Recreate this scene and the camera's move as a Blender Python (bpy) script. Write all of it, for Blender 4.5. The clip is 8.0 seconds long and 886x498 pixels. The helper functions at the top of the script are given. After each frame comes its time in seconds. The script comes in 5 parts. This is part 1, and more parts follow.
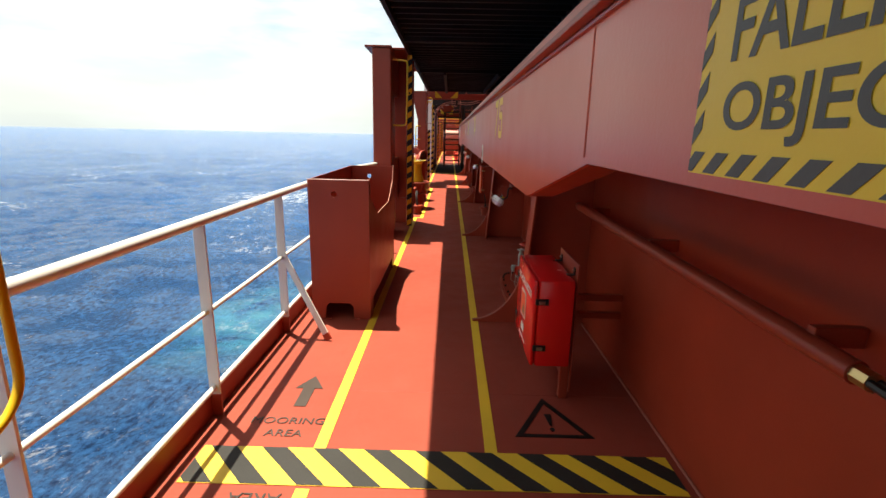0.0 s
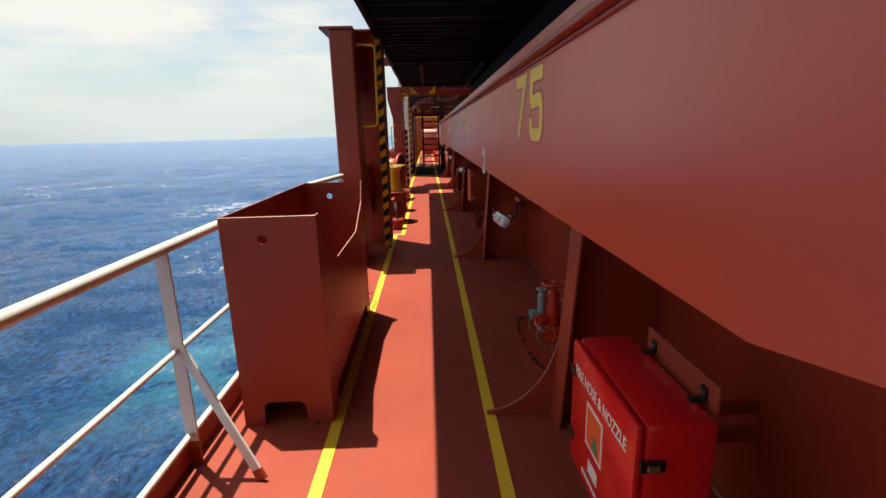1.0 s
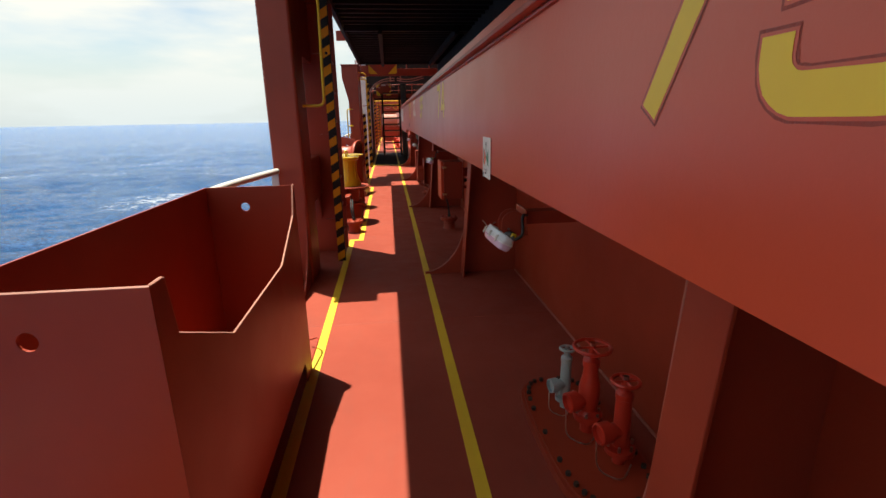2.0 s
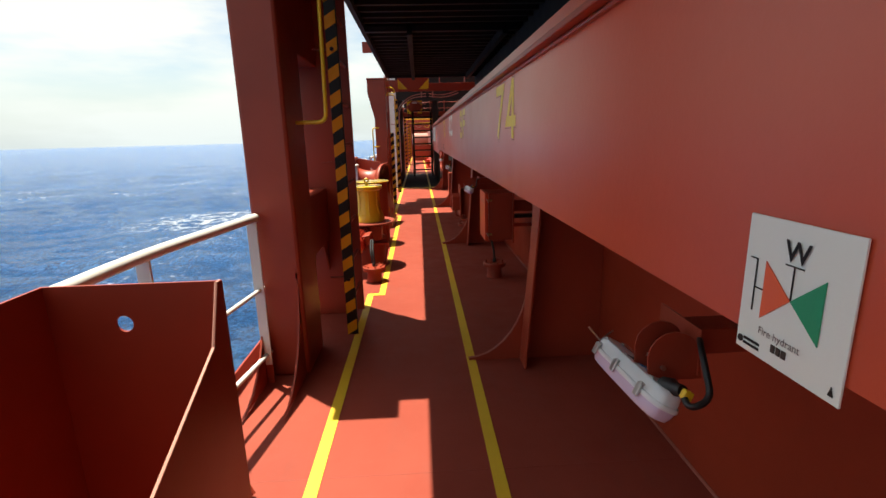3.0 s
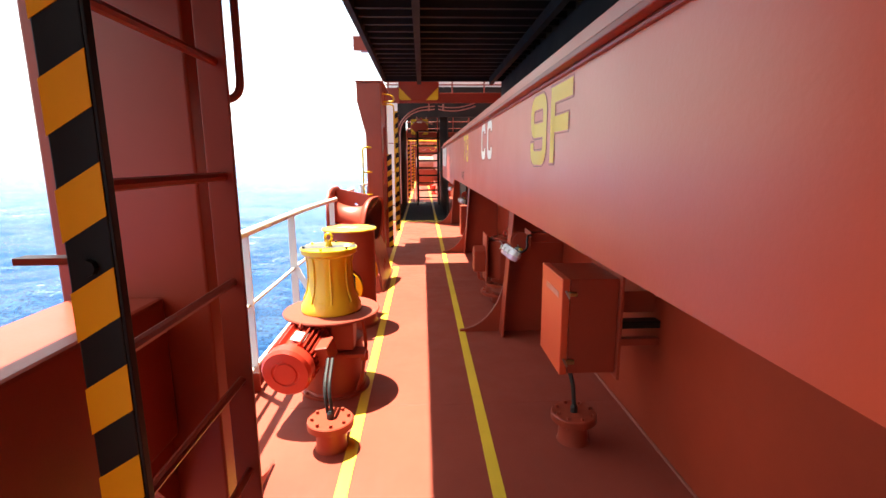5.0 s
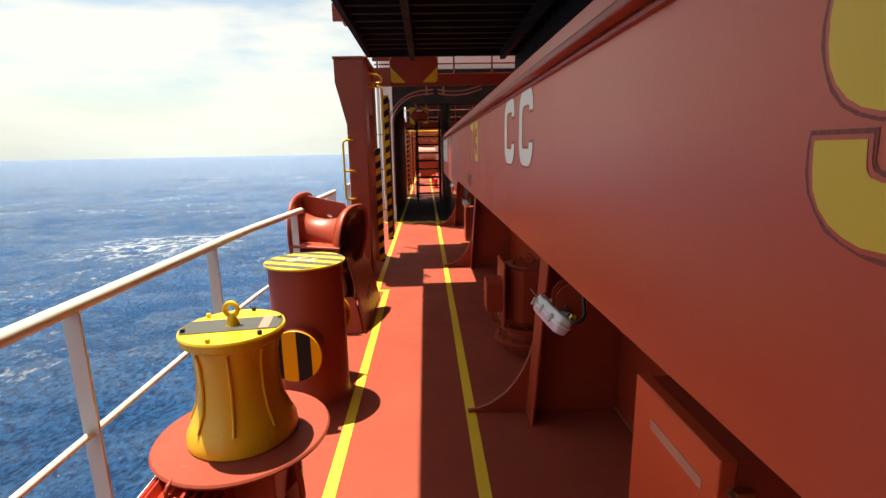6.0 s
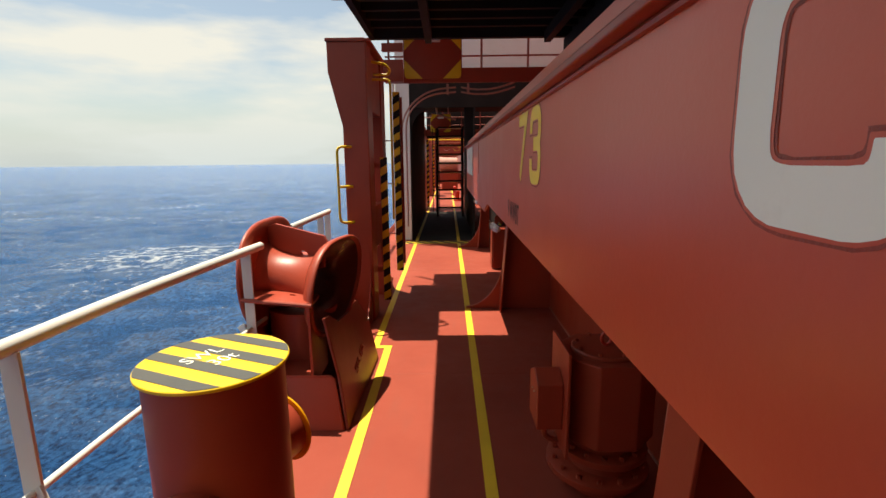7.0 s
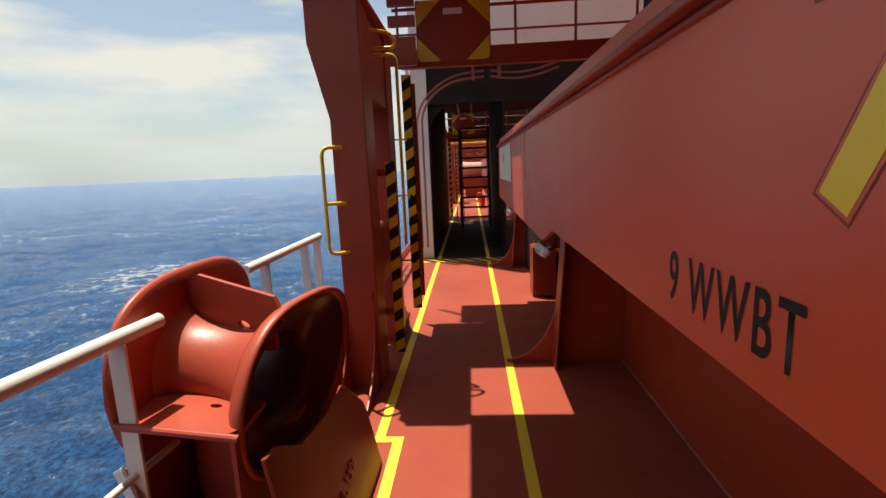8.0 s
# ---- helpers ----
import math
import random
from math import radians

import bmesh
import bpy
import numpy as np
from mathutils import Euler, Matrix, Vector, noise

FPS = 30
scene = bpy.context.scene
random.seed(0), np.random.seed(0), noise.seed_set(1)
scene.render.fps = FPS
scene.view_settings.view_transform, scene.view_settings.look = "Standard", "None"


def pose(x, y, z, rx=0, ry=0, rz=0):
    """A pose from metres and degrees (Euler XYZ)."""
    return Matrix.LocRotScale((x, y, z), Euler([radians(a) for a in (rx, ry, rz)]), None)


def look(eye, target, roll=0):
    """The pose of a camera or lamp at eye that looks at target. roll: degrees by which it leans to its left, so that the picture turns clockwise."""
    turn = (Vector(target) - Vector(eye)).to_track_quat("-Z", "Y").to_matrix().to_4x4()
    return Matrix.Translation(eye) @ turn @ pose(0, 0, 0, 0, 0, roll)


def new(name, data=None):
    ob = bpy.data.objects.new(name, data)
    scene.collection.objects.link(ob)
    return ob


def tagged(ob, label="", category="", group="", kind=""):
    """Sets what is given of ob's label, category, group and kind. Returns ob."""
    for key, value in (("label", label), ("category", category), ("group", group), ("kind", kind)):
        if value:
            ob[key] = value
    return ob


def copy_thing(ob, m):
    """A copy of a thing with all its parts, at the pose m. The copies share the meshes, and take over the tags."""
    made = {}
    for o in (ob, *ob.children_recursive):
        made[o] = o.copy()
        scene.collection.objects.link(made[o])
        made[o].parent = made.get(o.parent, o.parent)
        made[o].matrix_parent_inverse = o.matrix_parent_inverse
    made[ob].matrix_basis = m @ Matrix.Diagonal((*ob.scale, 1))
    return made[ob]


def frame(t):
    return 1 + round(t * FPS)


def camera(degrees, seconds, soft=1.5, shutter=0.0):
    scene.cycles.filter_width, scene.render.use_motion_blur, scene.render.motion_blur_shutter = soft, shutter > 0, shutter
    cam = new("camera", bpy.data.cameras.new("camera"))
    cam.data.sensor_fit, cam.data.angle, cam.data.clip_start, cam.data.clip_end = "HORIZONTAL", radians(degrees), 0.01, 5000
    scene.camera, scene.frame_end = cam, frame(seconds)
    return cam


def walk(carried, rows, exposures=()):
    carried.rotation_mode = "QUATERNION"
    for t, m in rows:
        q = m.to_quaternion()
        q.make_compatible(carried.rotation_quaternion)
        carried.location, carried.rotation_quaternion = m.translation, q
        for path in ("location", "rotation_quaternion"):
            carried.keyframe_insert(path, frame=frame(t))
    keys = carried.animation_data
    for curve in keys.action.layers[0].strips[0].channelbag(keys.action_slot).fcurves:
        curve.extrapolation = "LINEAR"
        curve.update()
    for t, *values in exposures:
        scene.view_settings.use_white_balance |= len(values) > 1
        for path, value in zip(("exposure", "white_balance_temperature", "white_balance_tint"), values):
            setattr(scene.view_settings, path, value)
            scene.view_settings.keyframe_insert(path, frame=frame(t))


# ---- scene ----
cam = camera(86.0, 8.0)
PATH = [
    (0, (0.394, 0.79, 1.547), (0.375, 2.734, 1.076), 1.2),
    (0.5, (0.376, 1.477, 1.566), (0.403, 3.417, 1.081), -1.6),
    (1, (0.331, 2.192, 1.566), (0.381, 4.134, 1.089), -1.5),
    (1.5, (0.285, 2.85, 1.569), (0.428, 4.770, 1.027), -0.7),
    (1.7, (0.293, 3.091, 1.54), (0.511, 5.004, 1.0), -1.3),
    (2.8, (0.318, 4.701, 1.529), (0.431, 6.638, 1.044), -0.9),
    (3, (0.317, 4.997, 1.549), (0.404, 6.941, 1.089), -1.5),
    (3.5, (0.298, 5.699, 1.55), (0.311, 7.652, 1.121), 0.5),
    (4, (0.346, 6.353, 1.556), (0.553, 8.295, 1.129), -2.9),
    (4.5, (0.328, 7.055, 1.553), (0.449, 9.013, 1.165), -1.8),
    (4.7, (0.294, 7.309, 1.545), (0.4, 9.272, 1.181), -0.6),
    (5.8, (0.361, 8.882, 1.592), (0.394, 10.842, 1.197), -1.1),
    (6, (0.394, 9.167, 1.608), (0.457, 11.125, 1.203), -1.1),
    (6.5, (0.441, 9.928, 1.626), (0.485, 11.896, 1.269), -1.7),
    (7, (0.432, 10.615, 1.615), (0.408, 12.582, 1.251), -0.6),
    (7.5, (0.449, 11.28, 1.615), (0.427, 13.248, 1.261), -2.4),
    (8, (0.373, 12.003, 1.594), (0.247, 13.971, 1.256), -2.5),
]
TINT = 5
EXPOSURES = [(t, e, k, TINT) for t, e, k in ((0, 1.29, 7600), (0.5, 0.86, 7200), (1.5, 0.92, 7250), (3.0, 1.12, 7300), (3.5, 1.10, 7400), (4.0, 1.62, 7300), (4.5, 2.60, 7150), (4.7, 2.68, 7150), (5.4, 1.62, 7600), (5.8, 1.28, 7950), (6.0, 1.17, 8000), (6.5, 0.89, 7850), (7.0, 0.80, 7650), (8, 0.72, 7400))]
walk(cam, [(t, look(eye, target, roll)) for t, eye, target, roll in PATH], EXPOSURES)

# ---- world and sun ----
SUN = Vector((-0.225, 0.20, 1.0)).normalized()
world = bpy.data.worlds.new("sky")
scene.world = world
world.use_nodes = True
wn, wl = world.node_tree.nodes, world.node_tree.links
wn.clear()
w_out = wn.new("ShaderNodeOutputWorld")
w_bg = wn.new("ShaderNodeBackground")
w_sky = wn.new("ShaderNodeTexSky")
w_sky.sky_type = "NISHITA"
w_sky.sun_disc = False
w_sky.sun_elevation = math.asin(SUN.z)
w_sky.sun_rotation = math.atan2(SUN.x, SUN.y)
w_sky.air_density, w_sky.dust_density, w_sky.ozone_density = 1.0, 1.6, 1.5
w_bg.inputs["Strength"].default_value = 0.085
w_co = wn.new("ShaderNodeTexCoord")
w_map = wn.new("ShaderNodeMapping")
w_map.inputs["Scale"].default_value = (1.6, 1.6, 7.0)
w_noise = wn.new("ShaderNodeTexNoise")
w_noise.inputs["Scale"].default_value = 1.7
w_noise.inputs["Detail"].default_value = 7.0
w_noise.inputs["Roughness"].default_value = 0.52
w_ramp = wn.new("ShaderNodeValToRGB")
w_ramp.color_ramp.elements[0].position, w_ramp.color_ramp.elements[0].color = 0.41, (0.06, 0.06, 0.06, 1)
w_ramp.color_ramp.elements[1].position, w_ramp.color_ramp.elements[1].color = 0.61, (0.90, 0.90, 0.90, 1)
w_mix = wn.new("ShaderNodeMix")
w_mix.data_type = "RGBA"
w_mix.inputs["B"].default_value = (6.1, 6.15, 6.15, 1)
wl.new(w_co.outputs["Generated"], w_map.inputs["Vector"])
wl.new(w_map.outputs["Vector"], w_noise.inputs["Vector"])
wl.new(w_noise.outputs["Fac"], w_ramp.inputs["Fac"])
wl.new(w_ramp.outputs["Color"], w_mix.inputs["Factor"])
wl.new(w_sky.outputs["Color"], w_mix.inputs["A"])
# pale sea haze towards the horizon, all round
w_sep = wn.new("ShaderNodeSeparateXYZ")
w_haze = wn.new("ShaderNodeMapRange")
w_haze.inputs["From Min"].default_value, w_haze.inputs["From Max"].default_value = -0.02, 0.20
w_haze.inputs["To Min"].default_value, w_haze.inputs["To Max"].default_value = 0.8, 0.0
w_haze.interpolation_type = "SMOOTHSTEP"
w_mix2 = wn.new("ShaderNodeMix")
w_mix2.data_type = "RGBA"
w_mix2.inputs["B"].default_value = (4.3, 5.05, 5.8, 1)
wl.new(w_co.outputs["Generated"], w_sep.inputs["Vector"])
wl.new(w_sep.outputs["Z"], w_haze.inputs["Value"])
wl.new(w_haze.outputs["Result"], w_mix2.inputs["Factor"])
wl.new(w_mix.outputs["Result"], w_mix2.inputs["A"])
wl.new(w_mix2.outputs["Result"], w_bg.inputs["Color"])
wl.new(w_bg.outputs["Background"], w_out.inputs["Surface"])

sun = new("sun", bpy.data.lights.new("sun", "SUN"))
sun.data.energy, sun.data.angle, sun.data.color = 5.0, radians(0.55), (1.0, 0.955, 0.89)
sun.matrix_basis = look(SUN * 60, (0, 0, 0))


# ---- materials ----
def material(name):
    m = bpy.data.materials.new(name)
    m.use_nodes = True
    return m, m.node_tree.nodes, m.node_tree.links, m.node_tree.nodes["Principled BSDF"]


def noise_node(nodes, links, scale, detail=4.0, rough=0.55, space="Object", stretch=(1, 1, 1)):
    co = nodes.new("ShaderNodeTexCoord")
    mp = nodes.new("ShaderNodeMapping")
    mp.inputs["Scale"].default_value = stretch
    nz = nodes.new("ShaderNodeTexNoise")
    nz.inputs["Scale"].default_value, nz.inputs["Detail"].default_value, nz.inputs["Roughness"].default_value = scale, detail, rough
    links.new(co.outputs[space], mp.inputs["Vector"])
    links.new(mp.outputs["Vector"], nz.inputs["Vector"])
    return nz.outputs["Fac"]


def ramp_node(nodes, links, fac, lo, hi, c0, c1):
    rp = nodes.new("ShaderNodeValToRGB")
    rp.color_ramp.elements[0].position, rp.color_ramp.elements[0].color = lo, (*c0, 1)
    rp.color_ramp.elements[1].position, rp.color_ramp.elements[1].color = hi, (*c1, 1)
    links.new(fac, rp.inputs["Fac"])
    return rp.outputs["Color"]


def mix_node(nodes, links, fac, a, b, blend="MIX"):
    mx = nodes.new("ShaderNodeMix")
    mx.data_type, mx.blend_type = "RGBA", blend
    for key, value in (("Factor", fac), ("A", a), ("B", b)):
        if isinstance(value, (int, float)):
            mx.inputs[key].default_value = value
        elif isinstance(value, tuple):
            mx.inputs[key].default_value = (*value, 1)
        else:
            links.new(value, mx.inputs[key])
    return mx.outputs["Result"]


def painted(name, color, rough=0.4, vary=0.18, stains=0.0, stain_color=(0.10, 0.03, 0.015), bump=0.08, grain=90, metal=0.0, stretch=(1, 1, 1), big=1.3, spec=0.5, sheen_vary=0.5, wave=0.0):
    """Brushed paint on steel: broad tone drift, fine grain, thin dirt; wave: buckling of the plate."""
    m, n, l, b = material(name)
    dark = tuple(c * (1 - vary) for c in color)
    light = tuple(min(1, c * (1 + vary)) for c in color)
    tone = ramp_node(n, l, noise_node(n, l, big, 5, 0.6, stretch=stretch), 0.3, 0.7, dark, light)
    fine = noise_node(n, l, grain, 3, 0.6)
    if stains:
        spots = ramp_node(n, l, noise_node(n, l, 5.5, 8, 0.72, stretch=stretch), 0.60, 0.80, (0, 0, 0), (stains,) * 3)
        tone = mix_node(n, l, spots, tone, stain_color)
    l.new(tone, b.inputs["Base Color"])
    rr = ramp_node(n, l, noise_node(n, l, 4, 3, 0.5), 0.25, 0.8, (max(0.05, rough - 0.09 * sheen_vary),) * 3, (min(1, rough + 0.12 * sheen_vary),) * 3)
    l.new(rr, b.inputs["Roughness"])
    b.inputs["Metallic"].default_value = metal
    b.inputs["Specular IOR Level"].default_value = spec
    bp = n.new("ShaderNodeBump")
    bp.inputs["Strength"].default_value, bp.inputs["Distance"].default_value = bump, 0.004
    l.new(fine, bp.inputs["Height"])
    if wave:
        b2 = n.new("ShaderNodeBump")
        b2.inputs["Strength"].default_value, b2.inputs["Distance"].default_value = wave, 0.02
        l.new(noise_node(n, l, 2.3, 2, 0.4), b2.inputs["Height"])
        l.new(b2.outputs["Normal"], bp.inputs["Normal"])
    l.new(bp.outputs["Normal"], b.inputs["Normal"])
    return m


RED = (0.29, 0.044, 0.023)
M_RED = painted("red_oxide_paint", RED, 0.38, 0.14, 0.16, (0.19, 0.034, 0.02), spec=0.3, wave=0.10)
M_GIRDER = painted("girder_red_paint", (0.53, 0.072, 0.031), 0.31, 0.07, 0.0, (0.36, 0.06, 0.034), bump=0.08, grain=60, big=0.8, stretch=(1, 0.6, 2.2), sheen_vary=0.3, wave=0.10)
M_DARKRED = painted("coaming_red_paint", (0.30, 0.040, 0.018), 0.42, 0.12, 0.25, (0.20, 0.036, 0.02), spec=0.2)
M_FIRE = painted("fire_red_gloss", (0.62, 0.012, 0.014), 0.24, 0.06, bump=0.02)
M_HYDRANT = painted("hydrant_red", (0.47, 0.034, 0.018), 0.32, 0.12, 0.3)
M_WHITE = painted("white_rail_paint", (0.64, 0.62, 0.58), 0.35, 0.06, 0.35, (0.50, 0.36, 0.25), stretch=(1, 1, 0.4))
M_YELLOW = painted("yellow_paint", (0.70, 0.46, 0.018), 0.36, 0.07, 0.3, (0.50, 0.30, 0.02))
M_ORANGE = painted("amber_stripe_paint", (0.80, 0.36, 0.012), 0.45, 0.08, 0.3, (0.3, 0.13, 0.02), spec=0.2)
M_BLACK = painted("black_paint", (0.012, 0.011, 0.010), 0.42, 0.2, spec=0.2)
M_GREY = painted("grey_black_stripe_paint", (0.055, 0.055, 0.05), 0.5, 0.25)
# near-black of the containers; also carries painted shade in passage and overhead gap
M_CEIL_AND_SHADE = painted("container_and_shade_black", (0.022, 0.017, 0.015), 0.7, 0.35, 0.3, (0.05, 0.018, 0.012), spec=0.12)
M_LINE = painted("yellow_deck_line", (0.72, 0.49, 0.035), 0.5, 0.12, 0.45, (0.42, 0.20, 0.04), bump=0.2)
M_LINEBLACK = painted("black_deck_stripe", (0.022, 0.021, 0.019), 0.6, 0.3, 0.3, (0.10, 0.04, 0.025), bump=0.3, spec=0.25)
M_STENCIL = painted("dark_stencil_paint", (0.050, 0.036, 0.030), 0.55, 0.3, 0.4, (0.2, 0.06, 0.04), spec=0.2)
M_NUMBER = painted("yellow_number_paint", (0.76, 0.53, 0.04), 0.45, 0.1, 0.3, (0.5, 0.28, 0.03))
M_NUMWHITE = painted("white_number_paint", (0.82, 0.82, 0.74), 0.5, 0.06, 0.3, (0.5, 0.42, 0.34))
M_SIGNWHITE = painted("white_sign_plastic", (0.72, 0.74, 0.68), 0.35, 0.03)
M_GREEN = painted("green_sign_ink", (0.01, 0.27, 0.12), 0.35, 0.05)
M_SIGNRED = painted("orange_sign_ink", (0.75, 0.11, 0.035), 0.35, 0.05)
M_RUBBER = painted("black_rubber", (0.012, 0.012, 0.012), 0.5, 0.2)
M_STEEL = painted("bare_steel", (0.50, 0.49, 0.46), 0.32, 0.15, 0.4, (0.22, 0.12, 0.07), metal=1.0)
M_BRASS = painted("brass_gland", (0.55, 0.42, 0.2), 0.35, 0.15, metal=1.0)
M_VALVEBLUE = painted("pale_blue_valve_paint", (0.30, 0.38, 0.38), 0.4, 0.12, 0.3)
M_LAMPGREY = painted("lamp_housing_plastic", (0.66, 0.68, 0.68), 0.3, 0.08, 0.4, (0.34, 0.31, 0.29))
M_LENS = painted("lamp_diffuser", (0.60, 0.50, 0.64), 0.16, 0.04)
M_HOUSE = painted("white_house_paint", (0.74, 0.68, 0.63), 0.5, 0.06, 0.5, (0.50, 0.30, 0.22))


def deck_material():
    m, n, l, b = material("red_deck_paint")
    tone = ramp_node(n, l, noise_node(n, l, 0.9, 6, 0.62), 0.30, 0.72, (0.236, 0.042, 0.026), (0.296, 0.059, 0.037))
    drag = ramp_node(n, l, noise_node(n, l, 3.2, 7, 0.66, stretch=(2.2, 0.5, 1)), 0.52, 0.76, (0, 0, 0), (0.40,) * 3)
    tone = mix_node(n, l, drag, tone, (0.20, 0.058, 0.042))
    dust = ramp_node(n, l, noise_node(n, l, 26, 6, 0.7), 0.62, 0.85, (0, 0, 0), (0.35,) * 3)
    tone = mix_node(n, l, dust, tone, (0.42, 0.13, 0.09))
    l.new(tone, b.inputs["Base Color"])
    rr = ramp_node(n, l, noise_node(n, l, 4, 6, 0.65), 0.3, 0.75, (0.50,) * 3, (0.74,) * 3)
    b.inputs["Specular IOR Level"].default_value = 0.17
    l.new(rr, b.inputs["Roughness"])
    bp = n.new("ShaderNodeBump")
    bp.inputs["Strength"].default_value, bp.inputs["Distance"].default_value = 0.22, 0.003
    l.new(noise_node(n, l, 240, 3, 0.7), bp.inputs["Height"])
    b2 = n.new("ShaderNodeBump")
    b2.inputs["Strength"].default_value, b2.inputs["Distance"].default_value = 0.12, 0.02
    l.new(noise_node(n, l, 2.2, 3, 0.5), b2.inputs["Height"])
    l.new(bp.outputs["Normal"], b2.inputs["Normal"])
    l.new(b2.outputs["Normal"], b.inputs["Normal"])
    return m


M_DECK = deck_material()


def sea_material():
    m, n, l, b = material("sea_water")
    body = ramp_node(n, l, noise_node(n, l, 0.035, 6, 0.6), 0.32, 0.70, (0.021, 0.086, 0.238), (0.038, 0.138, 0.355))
    # light and dark flanks of the wavelets, put into the colour
    chop_shade = ramp_node(n, l, noise_node(n, l, 2.6, 9, 0.74, stretch=(1.2, 0.8, 1)), 0.40, 0.62, (0.38, 0.44, 0.54), (1.65, 1.9, 1.85))
    body = mix_node(n, l, 1.0, body, chop_shade, "MULTIPLY")
    # aerated water along the hull
    co = n.new("ShaderNodeTexCoord")
    sep = n.new("ShaderNodeSeparateXYZ")
    l.new(co.outputs["Object"], sep.inputs["Vector"])

    def bell(axis, centre, half):
        mr = n.new("ShaderNodeMapRange")
        ab = n.new("ShaderNodeMath")
        ab.operation = "SUBTRACT"
        l.new(sep.outputs[axis], ab.inputs[0])
        ab.inputs[1].default_value = centre
        a2 = n.new("ShaderNodeMath")
        a2.operation = "ABSOLUTE"
        l.new(ab.outputs[0], a2.inputs[0])
        l.new(a2.outputs[0], mr.inputs["Value"])
        mr.inputs["From Min"].default_value, mr.inputs["From Max"].default_value = half, half * 0.25
        return mr.outputs["Result"]

    mul = n.new("ShaderNodeMath")
    mul.operation = "MULTIPLY"
    l.new(bell("X", -13.2, 6.2), mul.inputs[0])
    l.new(bell("Y", 34.0, 10.5), mul.inputs[1])
    wob = n.new("ShaderNodeMath")
    wob.operation = "MULTIPLY"
    l.new(mul.outputs[0], wob.inputs[0])
    l.new(ramp_node(n, l, noise_node(n, l, 0.25, 7, 0.7), 0.36, 0.60, (0, 0, 0), (0.95,) * 3), wob.inputs[1])
    body = mix_node(n, l, wob.outputs[0], body, (0.10, 0.43, 0.62))
    # breaking crests
    where = ramp_node(n, l, noise_node(n, l, 0.055, 3, 0.5, stretch=(1.0, 0.8, 1)), 0.52, 0.66, (0, 0, 0), (1, 1, 1))
    lace = ramp_node(n, l, noise_node(n, l, 0.85, 9, 0.78, stretch=(1.0, 0.7, 1)), 0.54, 0.66, (0, 0, 0), (1, 1, 1))
    # one long breaking crest off the bow
    crest = n.new("ShaderNodeMath")
    crest.operation = "MULTIPLY"
    l.new(bell("X", -34.0, 15.0), crest.inputs[0])
    l.new(bell("Y", 99.0, 12.0), crest.inputs[1])
    where = mix_node(n, l, 1.0, where, crest.outputs[0], "ADD")
    where = mix_node(n, l, 0.7, where, wob.outputs[0], "ADD")
    foam_glint = mix_node(n, l, 1.0, where, lace, "MULTIPLY")
    streak = ramp_node(n, l, noise_node(n, l, 0.42, 8, 0.72, stretch=(0.9, 1.3, 1)), 0.50, 0.60, (0, 0, 0), (1, 1, 1))
    foam_glint = mix_node(n, l, 1.0, foam_glint, mix_node(n, l, 1.0, crest.outputs[0], streak, "MULTIPLY"), "ADD")
    # sun glints on the wavelets, painted as stray white flecks
    glint = ramp_node(n, l, noise_node(n, l, 4.2, 6, 0.78, stretch=(0.8, 1.2, 1)), 0.655, 0.675, (0, 0, 0), (1.0,) * 3)
    foam_glint = mix_node(n, l, 1.0, foam_glint, glint, "ADD")
    body = mix_node(n, l, foam_glint, body, (0.78, 0.82, 0.84))
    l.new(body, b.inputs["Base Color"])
    rr = mix_node(n, l, foam_glint, (0.10, 0.10, 0.10), (0.8, 0.8, 0.8))
    l.new(rr, b.inputs["Roughness"])
    b.inputs["IOR"].default_value = 1.33
    b.inputs["Specular IOR Level"].default_value = 0.34
    bp = n.new("ShaderNodeBump")
    bp.inputs["Strength"].default_value, bp.inputs["Distance"].default_value = 1.0, 1.5
    l.new(noise_node(n, l, 1.5, 9, 0.74, stretch=(0.9, 1.0, 1)), bp.inputs["Height"])
    l.new(bp.outputs["Normal"], b.inputs["Normal"])
    return m


M_SEA = sea_material()


# ---- mesh helpers ----
def part(name, bm, mat, parent=None, label="", smooth=False):
    me = bpy.data.meshes.new(name)
    bmesh.ops.recalc_face_normals(bm, faces=bm.faces[:])
    bm.to_mesh(me)
    bm.free()
    for mm in (mat if isinstance(mat, (list, tuple)) else [mat]):
        me.materials.append(mm)
    if smooth:
        for p in me.polygons:
            p.use_smooth = True
        me.set_sharp_from_angle(angle=radians(35))
    ob = new(name, me)
    if parent:
        ob.parent = parent
    if label:
        tagged(ob, label)
    return ob


def thing(name, at, label, category, group="", kind=""):
    e = new(name)
    e.empty_display_size = 0.1
    e.matrix_basis = at if isinstance(at, Matrix) else Matrix.Translation(at)
    return tagged(e, label, category, group, kind)


def add_box(bm, lo, hi, bevel=0.0, m=None):
    x0, y0, z0 = lo
    x1, y1, z1 = hi
    r = bmesh.ops.create_cube(bm, size=1)
    vs = r["verts"]
    t = Matrix.Translation(((x0 + x1) / 2, (y0 + y1) / 2, (z0 + z1) / 2)) @ Matrix.Diagonal((abs(x1 - x0), abs(y1 - y0), abs(z1 - z0), 1))
    bmesh.ops.transform(bm, matrix=t if m is None else m @ t, verts=vs)
    if bevel:
        es = list({e for v in vs for e in v.link_edges})
        bmesh.ops.bevel(bm, geom=es, offset=bevel, segments=2, affect="EDGES", profile=0.5)
    return bm


def box(lo, hi, bevel=0.0, m=None):
    return add_box(bmesh.new(), lo, hi, bevel, m)


